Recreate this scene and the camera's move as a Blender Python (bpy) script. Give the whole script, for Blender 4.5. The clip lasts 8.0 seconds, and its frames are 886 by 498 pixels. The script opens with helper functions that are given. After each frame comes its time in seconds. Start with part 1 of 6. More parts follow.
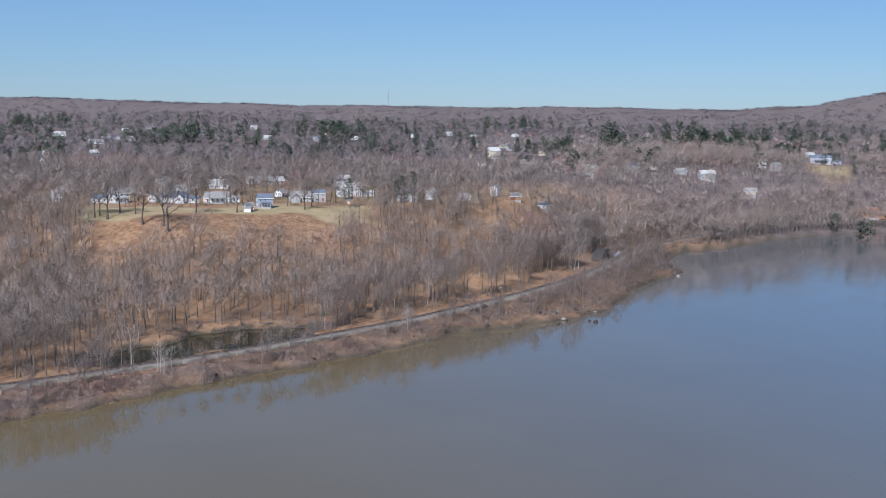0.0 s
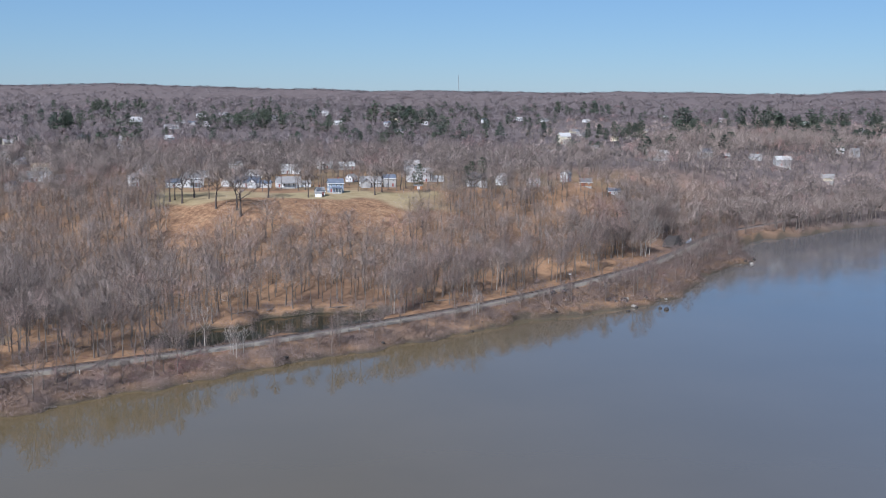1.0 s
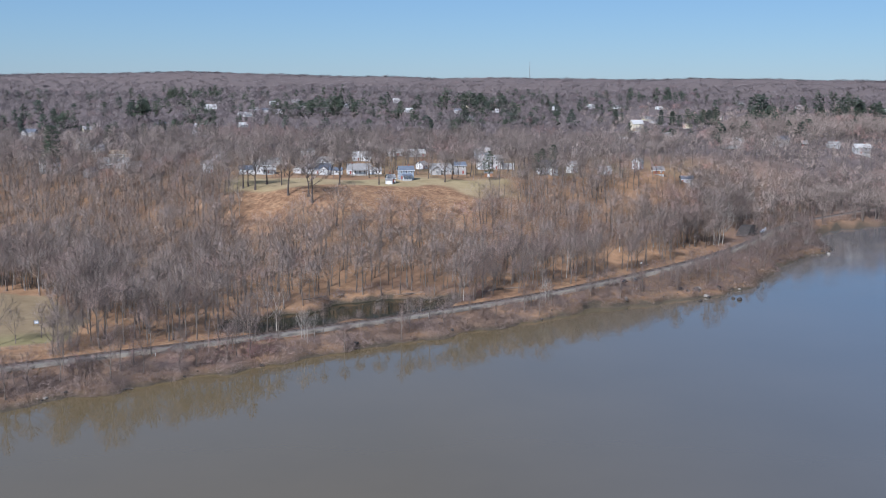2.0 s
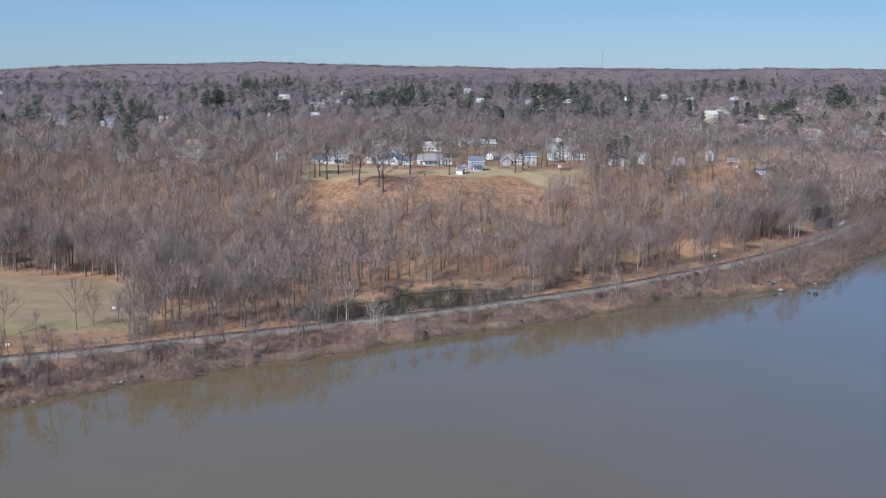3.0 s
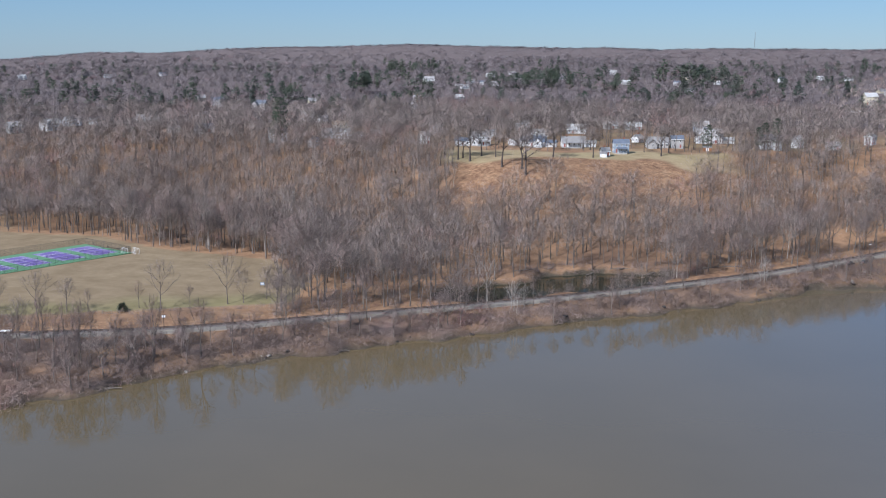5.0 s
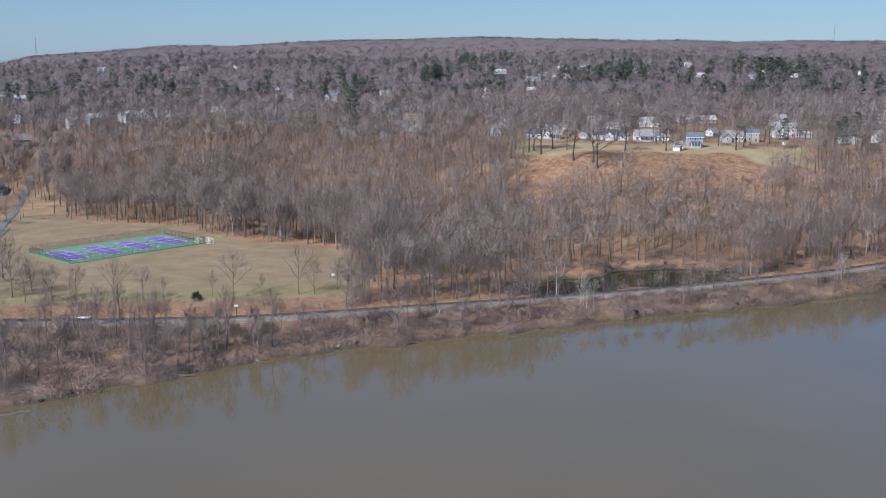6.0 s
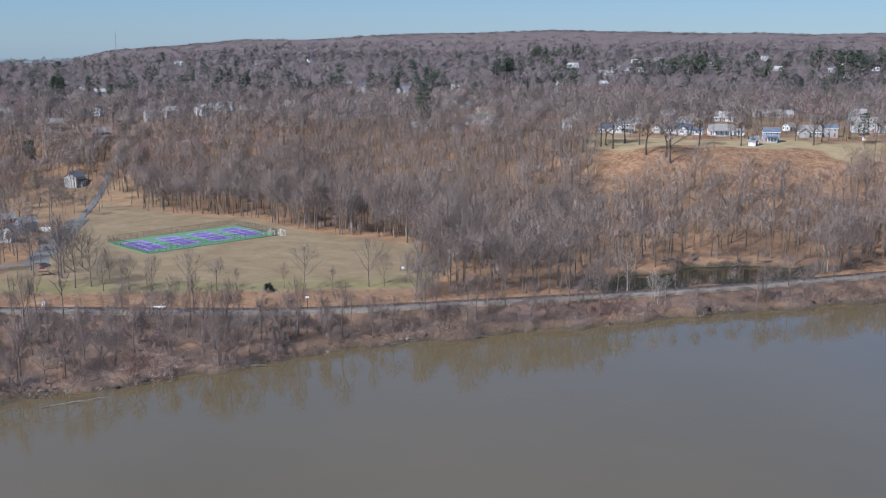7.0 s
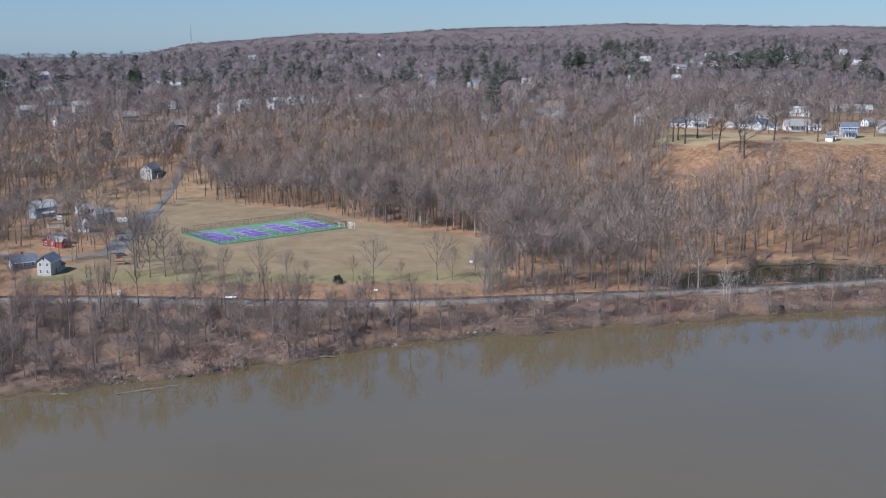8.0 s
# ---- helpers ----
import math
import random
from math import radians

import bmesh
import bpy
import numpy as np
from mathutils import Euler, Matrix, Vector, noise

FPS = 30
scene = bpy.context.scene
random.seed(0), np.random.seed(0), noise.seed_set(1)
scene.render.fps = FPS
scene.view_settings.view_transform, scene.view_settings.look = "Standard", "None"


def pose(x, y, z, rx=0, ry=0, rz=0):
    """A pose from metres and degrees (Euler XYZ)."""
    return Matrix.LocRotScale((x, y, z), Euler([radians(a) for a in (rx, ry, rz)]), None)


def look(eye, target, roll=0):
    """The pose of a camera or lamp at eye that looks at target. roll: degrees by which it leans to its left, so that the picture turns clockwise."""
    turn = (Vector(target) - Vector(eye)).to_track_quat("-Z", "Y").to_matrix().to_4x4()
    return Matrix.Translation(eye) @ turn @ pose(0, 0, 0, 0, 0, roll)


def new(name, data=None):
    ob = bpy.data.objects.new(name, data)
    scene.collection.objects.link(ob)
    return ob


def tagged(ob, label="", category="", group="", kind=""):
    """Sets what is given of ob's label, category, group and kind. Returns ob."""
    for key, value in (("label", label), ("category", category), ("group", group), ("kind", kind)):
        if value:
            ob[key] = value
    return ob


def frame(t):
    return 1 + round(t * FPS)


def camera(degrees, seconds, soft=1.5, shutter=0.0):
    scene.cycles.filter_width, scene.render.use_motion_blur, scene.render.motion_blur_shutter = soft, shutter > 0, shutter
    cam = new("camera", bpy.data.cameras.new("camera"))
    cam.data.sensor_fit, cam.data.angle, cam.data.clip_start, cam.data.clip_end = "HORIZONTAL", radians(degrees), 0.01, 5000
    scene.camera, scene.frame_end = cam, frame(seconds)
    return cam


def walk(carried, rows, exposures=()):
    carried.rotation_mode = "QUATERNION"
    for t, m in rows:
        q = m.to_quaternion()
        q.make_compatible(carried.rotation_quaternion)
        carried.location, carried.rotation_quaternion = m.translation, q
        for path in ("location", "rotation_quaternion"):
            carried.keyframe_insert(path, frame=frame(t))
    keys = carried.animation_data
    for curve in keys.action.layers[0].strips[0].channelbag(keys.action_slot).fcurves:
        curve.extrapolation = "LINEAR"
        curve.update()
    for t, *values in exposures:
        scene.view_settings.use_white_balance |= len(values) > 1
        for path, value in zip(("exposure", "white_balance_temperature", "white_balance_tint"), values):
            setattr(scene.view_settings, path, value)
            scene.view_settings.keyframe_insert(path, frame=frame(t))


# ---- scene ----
# ---- camera ----
EYE = 96.0
cam = camera(44.84, 8.0, soft=1.0)
ROWS = [
    (0.0, 82.899, -0.695, 0.087), (0.5, 82.492, -0.611, 1.947), (1.0, 82.086, -0.593, 3.8), (1.5, 81.706, -0.512, 5.663),
    (3.0, 80.844, -0.429, 11.29), (3.5, 80.595, -0.364, 13.155), (4.0, 80.337, -0.315, 15.066), (4.5, 80.086, -0.256, 16.997),
    (6.0, 79.457, -0.142, 22.661), (6.5, 79.294, -0.078, 24.552), (7.0, 79.125, -0.035, 26.43), (7.5, 78.962, 0.008, 28.282),
    (8.0, 78.802, 0.04, 30.137),
]
walk(cam, [(t, pose(0, 0, EYE, rx, ry, rz)) for t, rx, ry, rz in ROWS], [(0.0, 0.3, 5700, 12), (8.0, 0.3, 5700, 12)])

# ---- light ----
SUN_EL, SUN_AZ = 43.0, 199.0        # degrees; azimuth clockwise from +y, where the sun stands
world = bpy.data.worlds.new("sky")
scene.world = world
world.use_nodes = True
wn = world.node_tree
sky = wn.nodes.new("ShaderNodeTexSky")
sky.sky_type, sky.sun_disc = "NISHITA", False
sky.sun_elevation, sky.sun_rotation = radians(SUN_EL), radians(SUN_AZ)
sky.altitude, sky.air_density, sky.dust_density, sky.ozone_density = 100, 1.0, 0.1, 3.0
tone = wn.nodes.new("ShaderNodeMix")
tone.data_type, tone.blend_type = "RGBA", "MULTIPLY"
tone.inputs["Factor"].default_value, tone.inputs["B"].default_value = 1.0, (0.78, 0.93, 1.12, 1.0)
wn.links.new(sky.outputs[0], tone.inputs["A"])
haze = wn.nodes.new("ShaderNodeMix")       # thin even haze over the whole sky
haze.data_type = "RGBA"
haze.inputs["Factor"].default_value, haze.inputs["B"].default_value = 0.45, (2.5, 4.15, 6.0, 1.0)
wn.links.new(tone.outputs["Result"], haze.inputs["A"])
wn.links.new(haze.outputs["Result"], wn.nodes["Background"].inputs[0])
wn.nodes["Background"].inputs[1].default_value = 0.069
sun = new("sun", bpy.data.lights.new("sun", "SUN"))
sun.data.energy, sun.data.angle, sun.data.color = 5.0, radians(0.5), (1.0, 0.95, 0.88)
sa, se = radians(SUN_AZ), radians(SUN_EL)
sun.matrix_world = look((math.sin(sa) * math.cos(se) * 500, math.cos(sa) * math.cos(se) * 500, math.sin(se) * 500), (0, 0, 0))


# ---- materials ----
class Mat:
    """A small node builder round one principled material."""

    def __init__(self, name, rough=0.9, spec=0.2, metal=0.0):
        self.m = bpy.data.materials.new(name)
        self.m.use_nodes = True
        self.t = self.m.node_tree
        self.b = self.t.nodes["Principled BSDF"]
        self.b.inputs["Roughness"].default_value = rough
        self.b.inputs["Specular IOR Level"].default_value = spec
        self.b.inputs["Metallic"].default_value = metal
        self.co = self.t.nodes.new("ShaderNodeNewGeometry").outputs["Position"]

    def own(self):
        self.co = self.t.nodes.new("ShaderNodeTexCoord").outputs["Object"]
        return self

    def put(self, socket, value):
        if hasattr(value, "is_output"):
            self.t.links.new(value, socket)
        elif isinstance(value, tuple):
            socket.default_value = (*value, 1.0) if len(value) == 3 and socket.type == "RGBA" else value
        else:
            socket.default_value = value

    def noise(self, scale, detail=4.0, rough=0.55, stretch=None):
        n = self.t.nodes.new("ShaderNodeTexNoise")
        n.inputs["Scale"].default_value, n.inputs["Detail"].default_value, n.inputs["Roughness"].default_value = scale, detail, rough
        co = self.co
        if stretch:
            k = self.t.nodes.new("ShaderNodeMapping")
            k.inputs["Scale"].default_value = stretch
            self.t.links.new(co, k.inputs["Vector"])
            co = k.outputs[0]
        self.t.links.new(co, n.inputs["Vector"])
        return n.outputs[0]

    def ramp(self, fac, *stops):
        r = self.t.nodes.new("ShaderNodeValToRGB")
        while len(r.color_ramp.elements) < len(stops):
            r.color_ramp.elements.new(0.5)
        for e, (at, c) in zip(r.color_ramp.elements, stops):
            e.position, e.color = at, (*c, 1.0)
        self.put(r.inputs[0], fac)
        return r.outputs[0]

    def mix(self, fac, a, b, how="MIX"):
        x = self.t.nodes.new("ShaderNodeMix")
        x.data_type, x.blend_type = "RGBA", how
        self.put(x.inputs["Factor"], fac), self.put(x.inputs["A"], a), self.put(x.inputs["B"], b)
        return x.outputs["Result"]

    def calc(self, how, a, b=0.0, clamp=False):
        x = self.t.nodes.new("ShaderNodeMath")
        x.operation, x.use_clamp = how, clamp
        self.put(x.inputs[0], a), self.put(x.inputs[1], b)
        return x.outputs[0]

    def attr(self, name):
        x = self.t.nodes.new("ShaderNodeAttribute")
        x.attribute_name = name
        return x.outputs["Fac"]

    def rand(self):
        return self.t.nodes.new("ShaderNodeObjectInfo").outputs["Random"]

    def island(self):
        return self.t.nodes.new("ShaderNodeNewGeometry").outputs["Random Per Island"]

    def color(self, c):
        self.put(self.b.inputs["Base Color"], c)
        return self

    def soft(self):
        """Shades a crown as one rounded mass, by the outward directions kept on its twigs."""
        a, v = self.t.nodes.new("ShaderNodeAttribute"), self.t.nodes.new("ShaderNodeVectorTransform")
        a.attribute_name = "outward"
        v.vector_type, v.convert_from, v.convert_to = "NORMAL", "OBJECT", "WORLD"
        self.t.links.new(a.outputs["Vector"], v.inputs[0])
        self.t.links.new(v.outputs[0], self.b.inputs["Normal"])
        return self

    def bump(self, h, strength=0.3, distance=0.1):
        x = self.t.nodes.new("ShaderNodeBump")
        x.inputs["Strength"].default_value, x.inputs["Distance"].default_value = strength, distance
        self.put(x.inputs["Height"], h)
        self.t.links.new(x.outputs[0], self.b.inputs["Normal"])
        return self


def plain(name, c, rough=0.7, spec=0.3, vary=0.12, scale=1.5, metal=0.0):
    """Paint, metal or cloth of one colour with weathering at two scales and a little difference from thing to thing."""
    k = Mat(name, rough, spec, metal)
    lo = tuple(v * (1 - vary) for v in c)
    hi = tuple(min(1, v * (1 + vary)) for v in c)
    base = k.ramp(k.noise(scale), (0.3, lo), (0.7, hi))
    base = k.mix(0.35, base, k.ramp(k.noise(scale * 9), (0.35, lo), (0.65, hi)))
    k.color(base)
    k.bump(k.noise(scale * 20), 0.1, 0.02)
    return k.m


def make_ground():
    k = Mat("ground_cover", 0.95, 0.1)
    big, mid, fine = k.noise(0.02, 5), k.noise(0.11, 5, 0.65), k.noise(0.9, 4, 0.7)
    litter = k.ramp(mid, (0.3, (0.145, 0.086, 0.051)), (0.52, (0.275, 0.158, 0.089)), (0.72, (0.36, 0.228, 0.137)))
    litter = k.mix(k.ramp(fine, (0.38, (0, 0, 0)), (0.66, (1, 1, 1))), litter, k.mix(0.5, litter, (0.37, 0.245, 0.15)))
    litter = k.mix(k.ramp(big, (0.45, (0, 0, 0)), (0.7, (1, 1, 1))), litter, (0.17, 0.105, 0.07))
    grass = k.ramp(mid, (0.3, (0.185, 0.135, 0.083)), (0.55, (0.245, 0.185, 0.117)), (0.75, (0.30, 0.232, 0.15)))
    grass = k.mix(k.calc("MULTIPLY", fine, 0.35), grass, (0.22, 0.165, 0.09))
    green = k.ramp(mid, (0.3, (0.15, 0.15, 0.06)), (0.7, (0.21, 0.195, 0.085)))
    grass = k.mix(k.attr("green"), grass, green)
    straw = k.ramp(mid, (0.3, (0.30, 0.225, 0.125)), (0.7, (0.43, 0.34, 0.205)))
    grass = k.mix(k.calc("MULTIPLY", k.attr("straw"), 0.55), grass, straw)
    sedge = k.ramp(mid, (0.32, (0.16, 0.080, 0.048)), (0.52, (0.29, 0.155, 0.085)), (0.7, (0.37, 0.245, 0.15)))
    c = k.mix(k.attr("grass"), litter, grass)
    rough = k.ramp(k.noise(0.42, 6, 0.8), (0.42, (0, 0, 0)), (0.6, (1, 1, 1)))
    sedge = k.mix(rough, k.mix(0.6, sedge, (0.10, 0.062, 0.042)), k.mix(0.25, sedge, (0.46, 0.34, 0.21)))
    c = k.mix(k.attr("sedge"), c, sedge)
    # undergrowth colour, with a bluish shift added for far haze
    scrub = k.ramp(mid, (0.3, (0.120, 0.094, 0.088)), (0.7, (0.185, 0.15, 0.142)))
    c = k.mix(k.attr("scrub"), c, scrub)
    mud = k.ramp(fine, (0.3, (0.045, 0.036, 0.028)), (0.7, (0.11, 0.09, 0.065)))
    c = k.mix(k.attr("mud"), c, mud)
    k.color(c)
    k.bump(k.mix(0.5, mid, fine), 0.6, 0.5)
    return k.m


def make_water():
    k = Mat("river_water", 0.06, 0.5)
    k.b.inputs["IOR"].default_value = 1.6
    rip = k.noise(0.5, 3, 0.5, (1.0, 2.2, 1.0))
    swell = k.noise(0.05, 4, 0.5)
    # sheltered along the bank, rippled by the wind on the open reach to the east
    xyz = k.t.nodes.new("ShaderNodeSeparateXYZ")
    k.t.links.new(k.co, xyz.inputs[0])
    open_reach = k.t.nodes.new("ShaderNodeMapRange")
    open_reach.inputs["From Min"].default_value, open_reach.inputs["From Max"].default_value = -40.0, 190.0
    k.t.links.new(xyz.outputs["X"], open_reach.inputs["Value"])
    wind = open_reach.outputs[0]
    muddy = k.ramp(k.noise(0.012, 4), (0.3, (0.110, 0.083, 0.043)), (0.7, (0.127, 0.095, 0.050)))
    # lighter bluish body colour to the east stands in for reflected sky
    sky_blued = k.ramp(k.noise(0.012, 4), (0.3, (0.090, 0.090, 0.093)), (0.7, (0.104, 0.104, 0.107)))
    k.color(k.mix(wind, muddy, sky_blued))
    k.put(k.b.inputs["Roughness"], k.calc("ADD", k.calc("MULTIPLY", swell, 0.035), k.calc("MULTIPLY", k.calc("MULTIPLY", swell, wind), 0.17)))
    k.bump(rip, 0.04, 0.08)
    return k.m


def make_twig(name, a, b):
    k = Mat(name, 0.95, 0.05)
    red = (b[0] * 1.12, b[1] * 0.82, b[2] * 0.82)
    c = k.ramp(k.attr("tint"), (0.0, a), (0.45, b), (0.72, b), (1.0, red))
    k.color(k.mix(k.calc("MULTIPLY", k.island(), 0.18), c, tuple(v * 1.35 for v in b)))
    return k.soft().m


def make_bark(name, a, b):
    k = Mat(name, 0.9, 0.15).own()
    c = k.ramp(k.noise(3.0, 4, 0.6, (1, 1, 0.25)), (0.3, a), (0.7, b))
    c = k.mix(k.calc("MULTIPLY", k.noise(0.6, 3), 0.5), c, tuple(v * 0.6 for v in a))
    k.color(c)
    k.bump(k.noise(14, 3, 0.6, (1, 1, 0.2)), 0.5, 0.03)
    return k.m


def make_needles():
    k = Mat("pine_needles", 0.8, 0.1)
    c = k.mix(k.attr("tint"), (0.058, 0.082, 0.068), (0.098, 0.120, 0.078))
    k.color(k.mix(k.calc("MULTIPLY", k.island(), 0.5), c, (0.115, 0.135, 0.090)))
    return k.soft().m


def make_gravel():
    k = Mat("gravel", 0.95, 0.15)
    c = k.ramp(k.noise(6.0, 3, 0.7), (0.3, (0.165, 0.148, 0.125)), (0.7, (0.26, 0.235, 0.20)))
    k.color(k.mix(k.ramp(k.noise(0.15, 4), (0.4, (0, 0, 0)), (0.65, (1, 1, 1))), c, k.mix(0.5, c, (0.30, 0.25, 0.19))))
    k.bump(k.noise(9.0, 3), 0.7, 0.05)
    return k.m


def make_asphalt():
    k = Mat("asphalt", 0.9, 0.2)
    c = k.ramp(k.noise(0.6, 4), (0.3, (0.12, 0.114, 0.107)), (0.7, (0.18, 0.171, 0.16)))
    k.color(k.mix(k.calc("MULTIPLY", k.noise(12.0, 2), 0.5), c, (0.20, 0.188, 0.172)))
    k.bump(k.noise(30.0, 2), 0.4, 0.01)
    return k.m


GROUND, WATER = make_ground(), make_water()

# distant haze is put into this twig colour as a mauve-grey shift
HAZED_TWIG = make_twig("hazed_far_twigs", (0.205, 0.173, 0.176), (0.285, 0.242, 0.245))
TWIG = make_twig("bare_twigs", (0.245, 0.197, 0.178), (0.385, 0.312, 0.280))
TWIG_PALE = make_twig("pale_twigs", (0.31, 0.246, 0.218), (0.47, 0.378, 0.335))
TWIG_RED = make_twig("reddish_twigs", (0.235, 0.172, 0.155), (0.33, 0.248, 0.225))
BRUSH = make_twig("brush_stems", (0.145, 0.108, 0.094), (0.25, 0.19, 0.168))
VINE = make_twig("bare_vines", (0.175, 0.132, 0.124), (0.28, 0.215, 0.204))
REED = make_twig("dry_reeds", (0.30, 0.21, 0.11), (0.45, 0.34, 0.20))
BARK = make_bark("bark", (0.125, 0.102, 0.088), (0.29, 0.245, 0.212))
DARK_BARK = make_bark("dark_bark", (0.07, 0.056, 0.05), (0.15, 0.125, 0.11))
PALE_BARK = make_bark("pale_bark", (0.30, 0.27, 0.24), (0.55, 0.51, 0.47))
NEEDLES = make_needles()
GRAVEL, ASPHALT = make_gravel(), make_asphalt()


def make_pond():
    k = Mat("pond_water", 0.05, 0.5)
    k.b.inputs["IOR"].default_value = 1.333
    k.color(k.ramp(k.noise(0.08, 4), (0.3, (0.012, 0.015, 0.009)), (0.7, (0.028, 0.03, 0.018))))
    k.bump(k.noise(0.8, 3), 0.03, 0.05)
    return k.m


POND = make_pond()


# ---- mesh helpers ----
def link(name, bm, material, parent=None, label=""):
    me = bpy.data.meshes.new(name)
    bm.to_mesh(me)
    bm.free()
    me.materials.append(material)
    ob = new(name, me)
    ob.parent = parent
    return tagged(ob, label)


def part(name, bm, material, parent, label=""):
    """One mesh object under a thing or under a part."""
    return link(name, bm, material, parent, label)


def arrays(name, verts, tris, material, parent=None, attrs=None, quads=None):
    """A mesh object from numpy arrays."""
    me = bpy.data.meshes.new(name)
    verts = np.asarray(verts, dtype=np.float32)
    tris = np.asarray(tris, dtype=np.int32).reshape(-1, 4 if quads else 3)
    n = tris.shape[1]
    me.vertices.add(len(verts)), me.loops.add(tris.size), me.polygons.add(len(tris))
    me.vertices.foreach_set("co", verts.ravel())
    me.loops.foreach_set("vertex_index", tris.ravel())
    me.polygons.foreach_set("loop_start", np.arange(len(tris), dtype=np.int32) * n)
    me.update(calc_edges=True)
    for key, vals in (attrs or {}).items():
        vals = np.asarray(vals, dtype=np.float32)
        if vals.ndim == 2:
            me.attributes.new(key, "FLOAT_VECTOR", "POINT").data.foreach_set("vector", vals.ravel())
        else:
            me.attributes.new(key, "FLOAT", "POINT").data.foreach_set("value", vals)
    me.materials.append(material)
    ob = new(name, me)
    ob.parent = parent
    return ob


def box(bm, x0, y0, z0, x1, y1, z1):
    vs = [bm.verts.new((x, y, z)) for z in (z0, z1) for x, y in ((x0, y0), (x1, y0), (x1, y1), (x0, y1))]
    for f in ((3, 2, 1, 0), (4, 5, 6, 7), (0, 1, 5, 4), (1, 2, 6, 5), (2, 3, 7, 6), (3, 0, 4, 7)):
        bm.faces.new([vs[i] for i in f])
    return vs


def boxes(*dims):
    bm = bmesh.new()
    for d in dims:
        box(bm, *d)
    return bm


def softened(bm, width=0.02, segments=1):
    bmesh.ops.bevel(bm, geom=bm.edges[:], offset=width, segments=segments, affect="EDGES")
    return bm


def tube(bm, pts, radii, sides=5):
    """A tapered tube along a line of points, closed at both ends."""
    rings = []
    for i, p in enumerate(pts):
        p = Vector(p)
        d = Vector(pts[min(i + 1, len(pts) - 1)]) - Vector(pts[max(i - 1, 0)])
        q = d.to_track_quat("Z", "Y")
        rings.append([bm.verts.new(p + q @ Vector((radii[i] * math.cos(a), radii[i] * math.sin(a), 0)))
                      for a in (2 * math.pi * k / sides for k in range(sides))])
    for a, b in zip(rings, rings[1:]):
        for k in range(sides):
            bm.faces.new((a[k], a[(k + 1) % sides], b[(k + 1) % sides], b[k]))
    bm.faces.new(rings[0][::-1]), bm.faces.new(rings[-1])
    return bm


# ---- the lie of the land ----
SHORE = np.array([(-420, -300), (-330, -60), (-285, 90), (-262, 150), (-246, 182), (-228, 205), (-215, 222), (-198, 248), (-189, 262), (-178, 283), (-165, 298),
                  (-146, 314), (-133, 330), (-113, 348), (-95, 368), (-72, 391), (-51, 408), (-19, 441), (4, 471), (31, 487),
                  (59, 508), (82, 537), (105, 602), (124, 635), (145, 665), (143, 700), (150, 735), (169, 768), (216, 806), (250, 848),
                  (316, 898), (385, 928), (560, 990), (1100, 1200), (4800, 2600)], float)
RAIL = np.array([(-460, 128), (-390, 193), (-322, 241), (-288, 261), (-250, 279), (-214, 297), (-188, 314), (-150, 345), (-116, 373), (-83, 402), (-54, 431),
                 (-21, 466), (5, 499), (34, 539), (68, 592), (99, 653), (121, 708), (150, 765), (198, 830), (240, 880), (310, 930), (400, 970), (560, 1030)], float)
FIELD = np.array([(-342, 262), (-288, 291), (-232, 323), (-182, 354), (-190, 388), (-228, 430), (-299, 439), (-340, 458), (-395, 452), (-448, 462),
                  (-384, 372), (-350, 318)], float)
AZ = (-180, -60, -54, -40, -31, -22, -13, -4, 0, 4, 8, 12, 16, 23, 30, 180)
TOE = (700, 720, 720, 640, 600, 535, 500, 520, 560, 610, 670, 760, 850, 960, 1050, 1100)
TOP = (950, 950, 940, 850, 800, 690, 622, 660, 690, 730, 800, 900, 1000, 1120, 1250, 1300)
RIDGE_AZ = (-180, -60, -54, -46, -43.3, -39, -36.7, -33, -28, -21, -8, 0, 15, 19, 22, 26, 40, 180)
RIDGE_EL = (-1, -1.3, -1.25, -1.1, -0.32, -0.02, 0.2, 0.2, 0.48, 0.66, 0.45, 0.5, 0.5, 0.75, 1.4, 1.8, 1.5, -1)
POND_C, POND_U, POND_A, POND_B, POND_Z = np.array((-93.0, 430.0)), np.array((0.727, 0.687)), 54.0, 19.0, 1.7


def smooth(a, b, x):
    k = np.clip((x - a) / (b - a), 0, 1)
    return k * k * (3 - 2 * k)


def dist_line(x, y, line):
    best = np.full(np.shape(x), 1e9)
    for (ax, ay), (bx, by) in zip(line, line[1:]):
        dx, dy = bx - ax, by - ay
        k = np.clip(((x - ax) * dx + (y - ay) * dy) / (dx * dx + dy * dy), 0, 1)
        best = np.minimum(best, np.hypot(x - ax - k * dx, y - ay - k * dy))
    return best


def inside(x, y, poly):
    hit = np.zeros(np.shape(x), bool)
    for (ax, ay), (bx, by) in zip(poly, np.roll(poly, -1, axis=0)):
        cross = (ay > y) != (by > y)
        hit ^= cross & (x < (bx - ax) * (y - ay) / ((by - ay) if by != ay else 1e-9) + ax)
    return hit


UPLAND = np.vstack([RAIL, [(4800, 2700), (4800, 6000), (-6000, 6000), (-6000, 128)]])
LAND = np.vstack([SHORE, [(4800, 6000), (-6000, 6000), (-6000, -300)]])


def wave(x, y, s, seed):
    """Smooth cheap waves, about -1 to 1."""
    r = np.random.RandomState(seed)
    out = 0
    for k in range(6):
        a, ph, f = r.uniform(0, 6.28), r.uniform(0, 6.28), r.uniform(0.6, 1.6) / s
        out = out + np.sin((x * math.cos(a) + y * math.sin(a)) * f * 6.28 + ph)
    return out / 3.0


